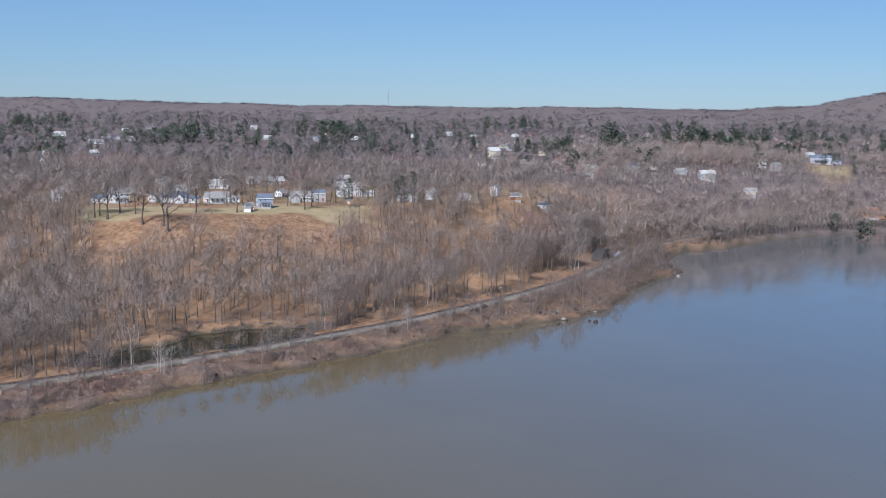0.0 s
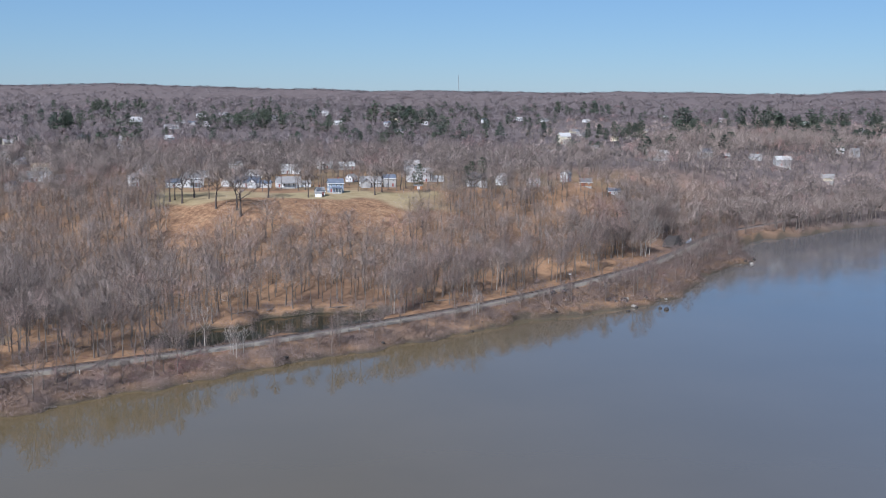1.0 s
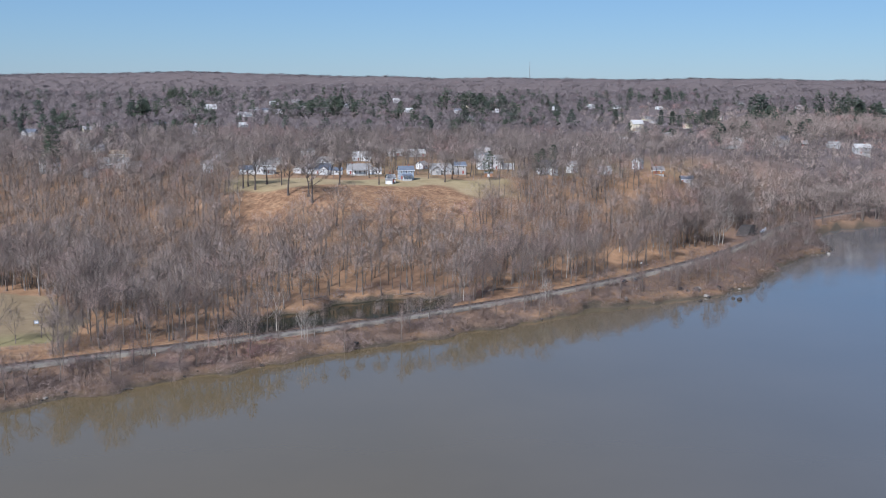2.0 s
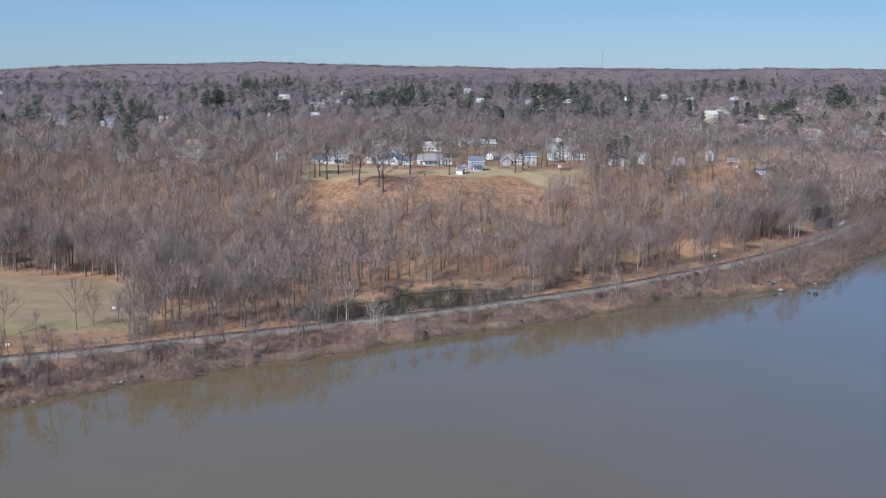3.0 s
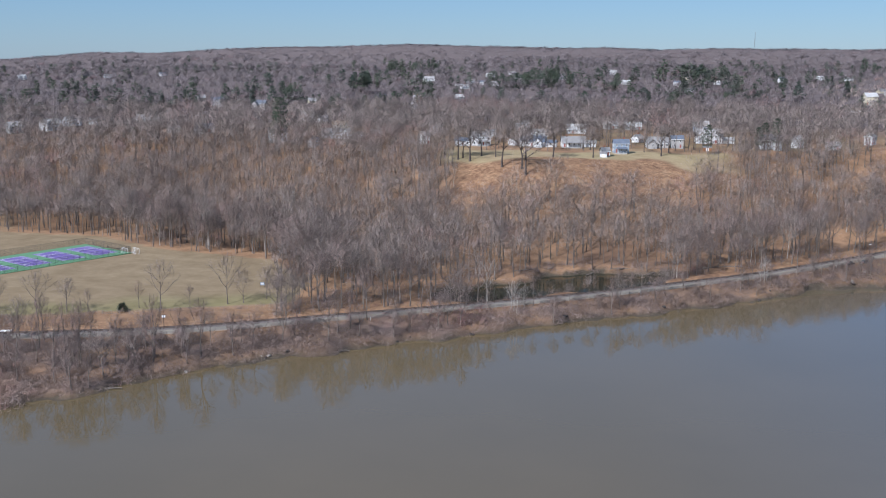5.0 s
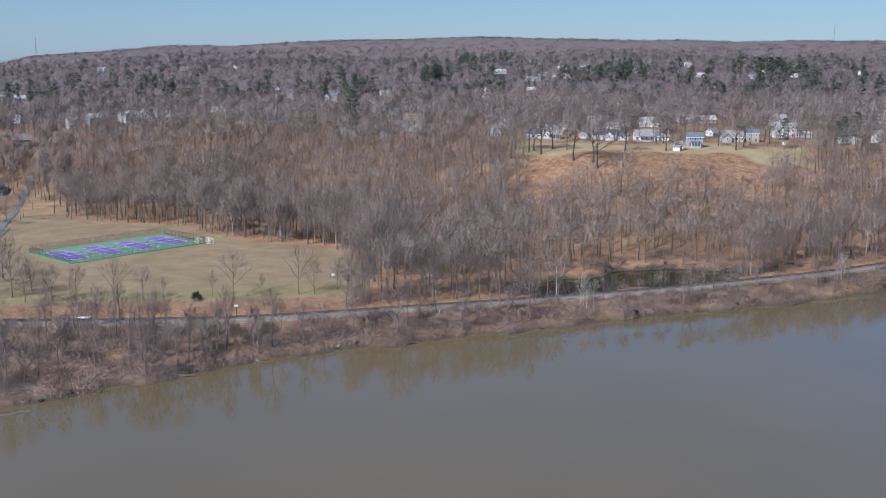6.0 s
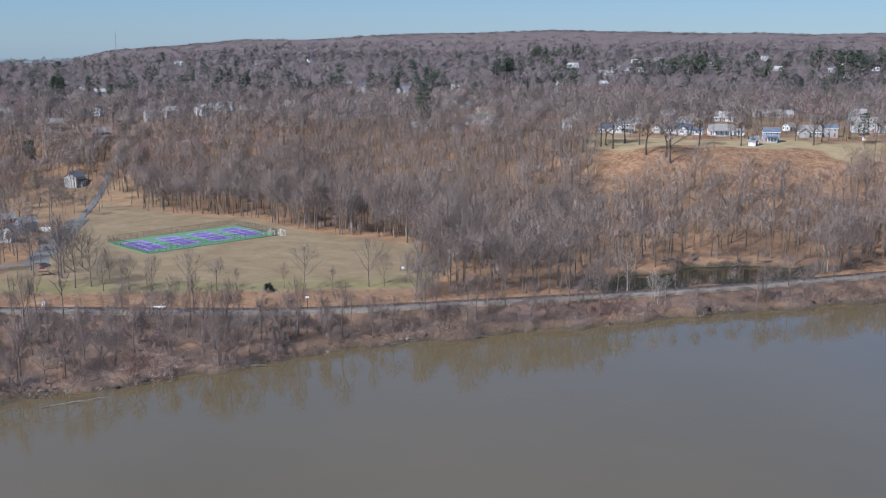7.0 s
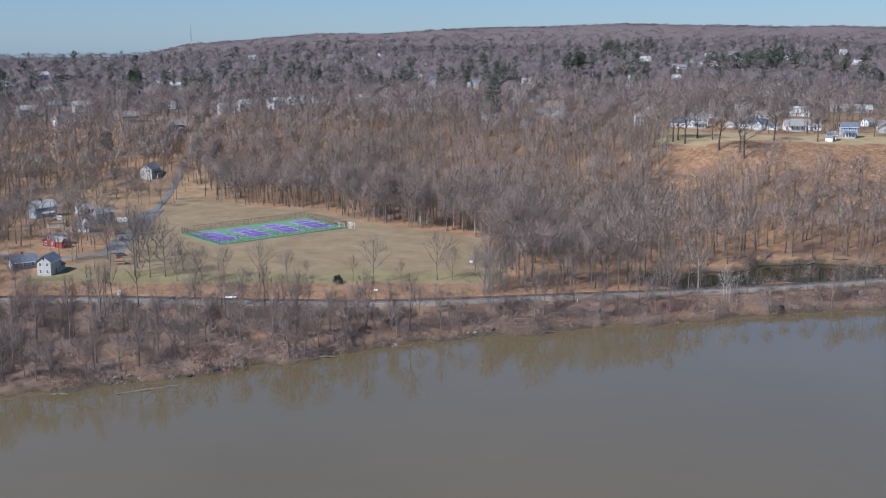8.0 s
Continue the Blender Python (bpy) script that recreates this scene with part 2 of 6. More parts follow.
def inland(x, y):
    d = dist_line(x, y, SHORE)
    return np.where(inside(x, y, LAND), d, -d) + 3.6 + 1.8 * wave(x, y, 26, 3) + 1.0 * wave(x, y, 9, 4)


def pond_d(x, y):
    """Below 1 inside the pond."""
    px, py = x - POND_C[0], y - POND_C[1]
    a, b = px * POND_U[0] + py * POND_U[1], -px * POND_U[1] + py * POND_U[0]
    return np.hypot(a / POND_A, b / (POND_B + 4 * np.sin(a / 11.0) + 2.0 * np.sin(a / 4.3 + 1)))


def ground(x, y):
    """Height of the ground at x, y (arrays or numbers)."""
    x, y = np.asarray(x, float), np.asarray(y, float)
    D, az = np.hypot(x, y), np.degrees(np.arctan2(x, y))
    s = inland(x, y)
    low = -3.0 + 2.9 * smooth(-14, 0, s) + 2.3 * smooth(-0.5, 5, s) + 2.2 * smooth(5, 32, s) + 0.25 * wave(x, y, 19, 5)
    toe, top = np.interp(az, AZ, TOE), np.interp(az, AZ, TOP)
    toe, top = toe + 10 * wave(x, y, 160, 6), top + 14 * wave(x, y, 190, 7)
    up = smooth(toe - 25, top, D)
    ridge = EYE + 3600 * np.tan(np.radians(np.interp(az, RIDGE_AZ, RIDGE_EL))) - 4
    far = np.interp(D, (600, 900, 1500, 2500), (0, 5, 20, 36)) * (0.2 + 0.8 * smooth(-47, -34, az))
    edge = smooth(2300, 3600, D)
    back = 1 - 0.5 * smooth(3700, 4700, D)
    hill = (34 + far) * (1 - edge) + (ridge - 5) * edge * back
    roll = wave(x, y, 330, 8) * 3.0 * smooth(700, 1300, D) + wave(x, y, 900, 9) * 5.0 * smooth(1300, 2400, D) * (1 - 0.7 * smooth(3000, 3600, D))
    z = low + np.where(s > 0, up * smooth(5, np.interp(az, (-2, 6), (60, 125)), s) * hill + roll * smooth(30, 200, s), 0)
    r = dist_line(x, y, RAIL)
    z = np.where(s > 0, z + (4.3 - z) * (1 - smooth(7, np.interp(az, (-4, 4), (16, 42)), r)), z)
    f = smooth(0, 14, dist_line(x, y, np.vstack([FIELD, FIELD[:1]])))
    z = np.where(inside(x, y, FIELD), z + (5.0 + 0.12 * wave(x, y, 60, 11) - z) * np.maximum(f, 0.35), z)
    p = pond_d(x, y)
    return np.where(p < 1.45, z + (0.6 - z) * (1 - smooth(0.85, 1.3, p)), z)


def gz(x, y):
    return float(ground(x, y))


def clear_slope(x, y):
    """The open sedge slope under the lawns, and the lawns: (sedge, lawn), 0 to 1."""
    D, az = np.hypot(x, y), np.degrees(np.arctan2(x, y))
    j = 1.2 * wave(x, y, 60, 12)
    a = smooth(-19.0, -17.6, az + j * 0.4) * (1 - smooth(-6.0, -3.6, az + j))
    sedge = a * smooth(554, 566, D + 5 * j) * (1 - smooth(617, 625, D + 5 * j - 6 * smooth(-11, -8, az)))
    lawn = smooth(-19.5, -18.5, az) * (1 - smooth(-5.0, -3.0, az + j)) * smooth(617, 625, D + 5 * j - 6 * smooth(-11, -8, az)) * (1 - smooth(655, 672, D + 8 * j))
    return sedge, lawn


# ---- ground, river, pond ----
def build_ground():
    az = np.concatenate([np.arange(-180, -62, 6.0), np.arange(-62, 30, 0.28), np.arange(30, 180, 6.0)])
    dist = np.concatenate([[2.0, 60.0, 120.0], np.arange(170, 720, 2.6), 720 * 1.024 ** np.arange(0, 80)])
    dist = dist[dist < 4850]
    A, D = np.meshgrid(np.radians(az), dist)
    x, y = D * np.sin(A), D * np.cos(A)
    z = ground(x, y)
    s = inland(x, y)
    sedge, lawn = clear_slope(x, y)
    n, m = z.shape
    i = (np.arange(n - 1)[:, None] * m + np.arange(m)[None, :])
    j = (np.arange(n - 1)[:, None] * m + (np.arange(m)[None, :] + 1) % m)
    quads = np.stack([i, i + m, j + m, j], -1).reshape(-1, 4)
    infield = inside(x, y, FIELD)
    edge = dist_line(x, y, FIELD[:4])
    azd = np.degrees(A)
    far_lawn = smooth(18.4, 18.9, azd) * (1 - smooth(20.4, 21.0, azd)) * smooth(1082, 1096, D + 8 * wave(x, y, 40, 18)) * (1 - smooth(1190, 1230, D))
    town = smooth(640, 700, D) * (1 - smooth(800, 900, D)) * (azd < 6) * (azd > -19.5) * smooth(0, 12, D - np.interp(azd, AZ, TOP)) * (0.5 + 0.5 * wave(x, y, 45, 14)) * 0.8
    left_lots = 0.25 * smooth(-58, -56, azd) * (1 - smooth(-45, -43.5, azd)) * smooth(410, 430, D) * (1 - smooth(640, 760, D)) * (0.55 + 0.5 * wave(x, y, 60, 15))
    west = np.hypot(x + 470, y - 430) < 75
    grass = np.clip(np.maximum.reduce([infield * 1.0, lawn, far_lawn, town, left_lots, west * 0.45]), 0, 1)
    green = np.clip(infield * (1 - smooth(4, 26, edge + 5 * wave(x, y, 30, 16))) * 0.55 + lawn * 0.35 * (0.5 + wave(x, y, 40, 17)) + town * 0.3, 0, 1)
    # waterline mud, made wide enough to paint the bank's shadow line too
    mud = np.clip((1 - smooth(0.6, 3.6, s)) + (pond_d(x, y) < 1.12), 0, 1)
    rail_d = dist_line(x, y, RAIL)
    riverside = ~inside(x, y, UPLAND) & (s > 0) & (azd < 9)
    bank = (1 - np.where(riverside, smooth(5, 9, rail_d), smooth(11, 26, rail_d))) * (s > 3) * 0.8
    steep = smooth(5, 9, azd) * smooth(8, 30, s) * (0.4 + 0.25 * wave(x, y, 70, 19))
    scrub = np.clip(np.maximum.reduce([smooth(760, 930, D), steep, riverside * smooth(5, 10, rail_d) * (0.42 + 0.3 * wave(x, y, 25, 20)) * (1 - smooth(-4, 1, azd))]) * (1 - far_lawn) * (1 - 0.5 * grass), 0, 1) * (azd > -70) * (azd < 40)
    ob = arrays("ground", np.stack([x, y, z], -1).reshape(-1, 3), quads, GROUND, quads=True,
                attrs={"grass": grass.ravel(), "green": green.ravel(), "sedge": np.clip(np.maximum(sedge, bank), 0, 1).ravel(), "mud": mud.ravel(),
                       "scrub": scrub.ravel(), "straw": np.clip(np.maximum(lawn, far_lawn), 0, 1).ravel()})
    ob.data.polygons.foreach_set("use_smooth", np.ones(len(quads), bool))
    tagged(ob, "rolling ground of leaf litter, dry grass and muddy bank", "ground", kind="structure")


def build_water():
    bm = bmesh.new()
    bmesh.ops.create_circle(bm, cap_ends=True, segments=64, radius=4800)
    for v in bm.verts:
        v.co.z = 0
    tagged(link("water", bm, WATER), "broad calm muddy brown river", "river", kind="structure")
    bm = bmesh.new()
    vs = []
    for k in range(64):
        a = 2 * math.pi * k / 64
        p = POND_C + POND_U * (POND_A * 1.3 * math.cos(a)) + np.array((-POND_U[1], POND_U[0])) * (POND_B * 1.6 * math.sin(a))
        vs.append(bm.verts.new((p[0], p[1], POND_Z)))
    bm.faces.new(vs)
    tagged(link("pond", bm, POND), "dark still pond behind the railway bank", "pond", kind="structure")


build_ground()
build_water()


# ---- railway and roads ----
def resample(line, step):
    pts = [Vector((*p, 0)) for p in line]
    # rounded by a Catmull-Rom curve
    out = []
    for i in range(len(pts) - 1):
        a, b, c, d = pts[max(i - 1, 0)], pts[i], pts[i + 1], pts[min(i + 2, len(pts) - 1)]
        n = max(1, int((c - b).length / step))
        for k in range(n):
            t = k / n
            out.append(0.5 * ((2 * b) + (c - a) * t + (2 * a - 5 * b + 4 * c - d) * t * t + (3 * b - a - 3 * c + d) * t ** 3))
    return out + [pts[-1]]


def ribbon(line, offset, width, height, drop, crown=0.0):
    """A raised strip along a line: offset to its inland side, sloping shoulders that go down into the ground."""
    bm = bmesh.new()
    rows = []
    for i, p in enumerate(line):
        d = (line[min(i + 1, len(line) - 1)] - line[max(i - 1, 0)]).normalized()
        n = Vector((-d.y, d.x, 0))
        c = p + n * offset
        h = width / 2
        rows.append([bm.verts.new((c.x + n.x * k, c.y + n.y * k, z)) for k, z in
                     ((-h - drop * 1.5, height(c) - drop), (-h, height(c)), (0, height(c) + crown), (h, height(c)), (h + drop * 1.5, height(c) - drop))])
    for a, b in zip(rows, rows[1:]):
        for k in range(4):
            bm.faces.new((a[k + 1], a[k], b[k], b[k + 1]))
    return bm


def bar_along(line, offset, w, z0, z1):
    bm = bmesh.new()
    rows = []
    for i, p in enumerate(line):
        d = (line[min(i + 1, len(line) - 1)] - line[max(i - 1, 0)]).normalized()
        n = Vector((-d.y, d.x, 0))
        c = p + n * offset
        rows.append([bm.verts.new((c.x + n.x * k, c.y + n.y * k, z)) for k, z in ((-w, z0), (-w, z1), (w, z1), (w, z0))])
    for a, b in zip(rows, rows[1:]):
        for k in range(4):
            bm.faces.new((a[(k + 1) % 4], a[k], b[k], b[(k + 1) % 4]))
    return bm


RUST = plain("rusty_steel", (0.10, 0.065, 0.05), 0.6, 0.4, 0.3, 2.0)
TIE = plain("creosoted_timber", (0.045, 0.036, 0.03), 0.9, 0.1, 0.3, 3.0)
BALLAST = plain("dark_ballast", (0.15, 0.13, 0.12), 0.95, 0.1, 0.35, 3.0)


def build_railway():
    line = resample(RAIL, 6.0)
    track = new("railway_track")
    tagged(track, "single railway track on dark ballast along the river bank", "railway", kind="structure")
    part("ballast_bed", ribbon(line, 3.2, 3.4, lambda c: 4.65, 0.5), BALLAST, track)
    for k in (-0.72, 0.72):
        part("rail", bar_along(line, 3.2 + k, 0.05, 4.78, 4.95), RUST, track)
    tie = boxes((-0.13, -1.3, 4.62, 0.13, 1.3, 4.80))
    me = bpy.data.meshes.new("tie")
    tie.to_mesh(me)
    tie.free()
    me.materials.append(TIE)
    count = 0
    walked = 0.0
    for a, b in zip(line, line[1:]):
        d = b - a
        n = Vector((-d.y, d.x, 0)).normalized()
        walked += d.length
        while walked > 0 and count < 290 and -330 < a.x < 100:
            walked -= 2.4
            ob = new("tie", me)
            ob.parent = track
            p = a.lerp(b, random.random()) + n * 3.2
            ob.matrix_local = pose(p.x, p.y, 0, 0, 0, math.degrees(math.atan2(d.y, d.x)))
            count += 1
    road = link("road", ribbon(resample(RAIL[:18], 6.0), -1.6, 4.6, lambda c: 4.52, 0.4, 0.06), GRAVEL)
    tagged(road, "pale grey gravel service road beside the track", "gravel road", kind="structure")


build_railway()
ROAD = [(-350, 319), (-368, 343), (-387, 369), (-420, 415), (-456, 463), (-480, 496), (-503, 527)]
ROAD2 = [(-350, 319), (-362, 304), (-380, 296), (-410, 292), (-450, 296)]


def build_street():
    for path, w in ((ROAD[:4], 10.0), (ROAD[3:], 3.4), (ROAD2, 4.0)):
        line = resample(path, 5.0)
        tagged(link("road", ribbon(line, 0, w, lambda c: gz(c.x, c.y) + 0.3, 0.6, 0.05), ASPHALT), "worn grey asphalt street", "street", kind="structure")


build_street()


# ---- trees ----
class Soup:
    """Collects tubes, cones and thin triangles as plain arrays, with an outward direction for each corner."""

    def __init__(self):
        self.v, self.f, self.o, self.n = [], [], [], 0

    def limb(self, pts, radii, sides):
        pts = np.asarray(pts, float)
        ang = np.arange(sides) * 2 * np.pi / sides
        base = self.n
        for i, p in enumerate(pts):
            d = pts[min(i + 1, len(pts) - 1)] - pts[max(i - 1, 0)]
            d = d / (np.linalg.norm(d) + 1e-9)
            u = np.cross(d, (0.3, 1, 0.1) if abs(d[1]) < 0.9 else (1, 0, 0))
            u /= np.linalg.norm(u)
            w = np.cross(d, u)
            ring = np.cos(ang)[:, None] * u + np.sin(ang)[:, None] * w
            self.v.append(p + radii[i] * ring)
            self.o.append(ring)
        for i in range(len(pts) - 1):
            for k in range(sides):
                a, b = base + i * sides + k, base + i * sides + (k + 1) % sides
                self.f += [(a, b, b + sides), (a, b + sides, a + sides)]
        self.n += sides * len(pts)

    def blades(self, p, d, length, width, rng, heart, size=(1, 1, 1)):
        """Thin triangles from points p along directions d; their flat sides face away from the heart."""
        n = len(p)
        out = (p - heart) / np.asarray(size, float)
        out /= np.linalg.norm(out, axis=1, keepdims=True) + 1e-9
        side = np.cross(d, out + 0.45 * rng.normal(size=(n, 3)))
        side /= np.linalg.norm(side, axis=1, keepdims=True) + 1e-9
        w = np.broadcast_to(np.asarray(width, float).reshape(-1, 1), (n, 1))
        L = np.broadcast_to(np.asarray(length, float).reshape(-1, 1), (n, 1))
        tri = np.stack([p - side * w * 0.5, p + side * w * 0.5, p + d * L], 1)
        out = out + rng.normal(0, 0.12, (n, 3)) + np.array([0, 0, 0.65])
        out /= np.linalg.norm(out, axis=1, keepdims=True) + 1e-9
        self.v.append(tri.reshape(-1, 3))
        self.o.append(np.repeat(out, 3, 0))
        self.f += [(self.n + 3 * k, self.n + 3 * k + 1, self.n + 3 * k + 2) for k in range(n)]
        self.n += 3 * n

    def out(self):
        return np.vstack(self.v), np.array(self.f, int), np.vstack(self.o)


def unit(v):
    return v / (np.linalg.norm(v) + 1e-9)


def grow(seed, h, spread, leaders, levels, twigs, twig_len, twig_w, sides=5, fork=0.32, lean=0.04, boughs=True, open_up=1.0, stout=1.0):
    """A bare tree: a trunk that parts into rising leaders, which part again and end in sprays of twigs. ((wood), (twigs))."""
    rng = np.random.RandomState(seed)
    wood, crown = Soup(), Soup()
    r0 = (h * 0.0092 + 0.03) * stout
    hs = np.linspace(0, 0.7 * h, 6 if sides > 3 else 3)
    wob = np.cumsum(rng.normal(0, lean * h / len(hs), (len(hs), 2)), 0)
    axis = np.column_stack([wob - wob[0], hs])
    z0 = fork * h
    segs = []

    def branch(p, d, L, r, level):
        mid = p + d * L * 0.5
        d2 = unit(d + np.array([0, 0, 0.16]) + rng.normal(0, 0.08, 3))
        end = mid + d2 * L * 0.5
        segs.append([p, mid, end, r, level])
        if level > 0:
            for k in range(3):
                at = end if k < 2 else p + (mid - p) * rng.uniform(0.7, 1.2)
                turn = unit(np.cross(d2, rng.normal(size=3))) * rng.uniform(0.35, 0.75)
                branch(at, unit(d2 + turn + np.array([0, 0, 0.14])), L * rng.uniform(0.6, 0.8), r * 0.6, level - 1)

    for k in range(leaders):
        f = (k + rng.uniform(0, 0.9)) / leaders
        zz = z0 + (0.68 * h - z0) * f
        a = k * 2.4 + rng.uniform(-0.6, 0.6)
        tilt = radians(rng.uniform(42, 66) * (1 - f) + rng.uniform(8, 24) * f) * open_up
        p = np.array([np.interp(zz, hs, axis[:, 0]), np.interp(zz, hs, axis[:, 1]), zz])
        branch(p, np.array([math.cos(a) * math.sin(tilt), math.sin(a) * math.sin(tilt), math.cos(tilt)]), (h - zz) * 0.42 + 0.06 * h, r0 * 0.55 * (1 - 0.55 * f), levels)
    ends = np.array([s[2] for s in segs])
    reach = np.percentile(np.hypot(ends[:, 0], ends[:, 1]), 90)
    kx, kz = np.clip(spread / reach, 0.5, 2.0), (0.95 * h - z0) / (ends[:, 2].max() - z0)
    for s in segs:
        for i in range(3):
            q = s[i] - np.array([0, 0, z0])
            s[i] = np.array([q[0] * kx, q[1] * kx, z0 + q[2] * kz])
    axis[:, :2] *= kx
    axis[:, 2] = np.where(axis[:, 2] > z0, z0 + (axis[:, 2] - z0) * kz, axis[:, 2])
    rad = r0 * (1.02 - hs / (0.74 * h)) ** 0.7
    rad[0] *= 1.35
    wood.limb(axis, rad, sides)
    for p, m, e, r, level in segs:
        if boughs and sides > 3 and level == levels:
            wood.limb([p, m, e], [r, r * 0.72, r * 0.45], 4)
        elif boughs and (sides > 3 or level > 0):
            wood.limb([p, e], [max(r, 0.03), 0.015], 3)
    tips = [s for s in segs if s[4] == 0]
    # a rounded, lumpy dome of fine twigs, and sprays along the last branches
    heart = np.array([axis[-1, 0] * 0.6, axis[-1, 1] * 0.6, z0 + 0.42 * (h - z0)])
    size = np.array([spread, spread, 0.56 * (h - z0)])
    lump = rng.normal(size=(6, 3))
    lump /= np.linalg.norm(lump, axis=1, keepdims=True)
    push = rng.uniform(-0.28, 0.28, 6)
    n = int(0.7 * twigs)
    u = rng.normal(size=(n, 3))
    u[:, 2] = np.where(u[:, 2] < -0.35, -u[:, 2], u[:, 2])
    u /= np.linalg.norm(u, axis=1, keepdims=True)
    shell = 1 + (np.maximum(0, u @ lump.T - 0.3) * push).sum(-1, keepdims=True)
    p = heart + u * size * shell * rng.uniform(0.1, 1.0, (n, 1)) ** 0.45
    d = u * 0.9 + rng.normal(0, 0.42, (n, 3)) + np.array([0, 0, 0.2])
    pick, f = rng.randint(0, len(tips), twigs - n), rng.uniform(0.0, 1.0, (twigs - n, 1))
    A, B = np.array([t[0] for t in tips])[pick], np.array([t[2] for t in tips])[pick]
    p = np.vstack([p, A + (B - A) * f])
    d = np.vstack([d, (B - A) / (np.linalg.norm(B - A, axis=1, keepdims=True) + 1e-9) * 0.9 + rng.normal(0, 0.5, (twigs - n, 3)) + np.array([0, 0, 0.25])])
    d /= np.linalg.norm(d, axis=1, keepdims=True)
    L = twig_len * rng.uniform(0.5, 1.4, twigs)
    crown.blades(p - d * L[:, None] * 0.6, d, L, twig_w * rng.uniform(0.7, 1.3, twigs), rng, heart, size)
    return wood.out(), crown.out()


def conifer(seed, h, r, sprays, blade, width, sides=5, low=0.22):
    """An evergreen of many needle sprays on uneven tiers of boughs: ((trunk), (needles))."""
    rng = np.random.RandomState(seed)
    wood, crown = Soup(), Soup()
    wood.limb([(0, 0, 0), (0.1, 0, h * 0.5), (0, 0, h * 0.97)], [h * 0.014 + 0.05, h * 0.009, 0.03], sides)
    tiers = 8
    reach = rng.uniform(0.55, 1.2, (tiers, 5))
    f = rng.uniform(0, 1, sprays) ** 0.85
    tier = np.minimum((f * tiers).astype(int), tiers - 1)
    f = (tier + 0.5 + (f * tiers - tier - 0.5) * 0.6) / tiers
    a = rng.uniform(0, 2 * np.pi, sprays)
    lobe = reach[tier, (a / (2 * np.pi) * 5).astype(int) % 5]
    wide = r * np.sqrt(np.clip(1 - (f * 0.98) ** 2.2, 0, 1)) * (0.7 + 0.3 * np.minimum(1, f * 4)) * lobe
    q = rng.uniform(0.15, 1.0, sprays) ** 0.6
    P = np.column_stack([np.cos(a) * wide * q, np.sin(a) * wide * q, h * (low + (0.97 - low) * f) + 0.06 * h * (1 - f) * q + rng.normal(0, 0.012 * h, sprays)])
    d = np.column_stack([np.cos(a), np.sin(a), np.full(sprays, 0.25)]) + rng.normal(0, 0.5, (sprays, 3))
    d /= np.linalg.norm(d, axis=1, keepdims=True)
    L = blade * rng.uniform(0.6, 1.3, sprays)
    crown.blades(P - d * L[:, None] * 0.5, d, L, width * rng.uniform(0.7, 1.3, sprays), rng, np.array([0, 0, 0.4 * h]), (r, r, 0.5 * h))
    return wood.out(), crown.out()


def stamp(models, places):
    """Joins many copies of array models: places are rows of (model, x, y, z, turn, scale, tint, squash). Returns verts, faces, attributes."""
    V, Fc, T, O, n = [], [], [], [], 0
    for mdl, x, y, z, turn, sc, tint, sq in places:
        v, f, o = models[mdl]
        c, s = math.cos(turn), math.sin(turn)
        w, q = np.empty_like(v), o.copy()
        w[:, 0], w[:, 1], w[:, 2] = (v[:, 0] * c - v[:, 1] * s) * sc * sq + x, (v[:, 0] * s + v[:, 1] * c) * sc * sq + y, v[:, 2] * sc + z
        q[:, 0], q[:, 1] = o[:, 0] * c - o[:, 1] * s, o[:, 0] * s + o[:, 1] * c
        V.append(w), Fc.append(f + n), T.append(np.full(len(v), tint)), O.append(q)
        n += len(v)
    return np.vstack(V), np.vstack(Fc), {"tint": np.concatenate(T), "outward": np.vstack(O)}


def shared(name, model, material, tint):
    ob = arrays(name, model[0], model[1], material, attrs={"tint": np.full(len(model[0]), tint), "outward": model[2]})
    me = ob.data
    bpy.data.objects.remove(ob)
    return me


def tree_kind(seed, bark, twig, tint, **k):
    wood, crown = grow(seed, **k)
    return shared("trunk", wood, bark, tint), shared("crown", crown, twig, tint)


def plant(kind, name, x, y, turn, sc, label, category="tree", group="", z=None):
    root = new(name)
    root.matrix_world = Matrix.Translation((x, y, gz(x, y) - 0.15 if z is None else z)) @ Matrix.Rotation(turn, 4, "Z") @ Matrix.Scale(sc, 4)
    for nm, me in zip(("trunk", "crown"), kind):
        new(nm, me).parent = root
    return tagged(root, label, category, group)


NEAR = [tree_kind(20 + i, BARK, TWIG if i % 3 else TWIG_RED, (i % 5) / 5, h=h, spread=sp, leaders=7, levels=2, twigs=940, twig_len=1.6, twig_w=0.05, fork=fk, lean=ln, open_up=op)
        for i, (h, sp, fk, ln, op) in enumerate(((21, 6.6, 0.30, 0.04, 1.0), (18, 6.0, 0.25, 0.06, 1.1), (23, 6.2, 0.36, 0.03, 0.85), (16, 6.4, 0.20, 0.07, 1.15),
                                                 (20, 4.8, 0.40, 0.05, 0.8), (14, 4.4, 0.25, 0.08, 1.0)))]
SLIM = [tree_kind(50 + i, BARK, BRUSH, 0.4 + 0.2 * i, h=h, spread=2.3, leaders=5, levels=1, twigs=330, twig_len=1.2, twig_w=0.05, fork=0.22, lean=0.08)
        for i, h in enumerate((11, 9, 13))]
OPEN = [tree_kind(70 + i, BARK, TWIG, 0.2, h=h, spread=sp, leaders=8, levels=2, twigs=520, twig_len=1.5, twig_w=0.05, fork=fk, lean=0.05, open_up=0.95, stout=1.0)
        for i, (h, sp, fk) in enumerate(((16, 5.4, 0.2), (18, 6.0, 0.24), (14, 4.8, 0.18)))]
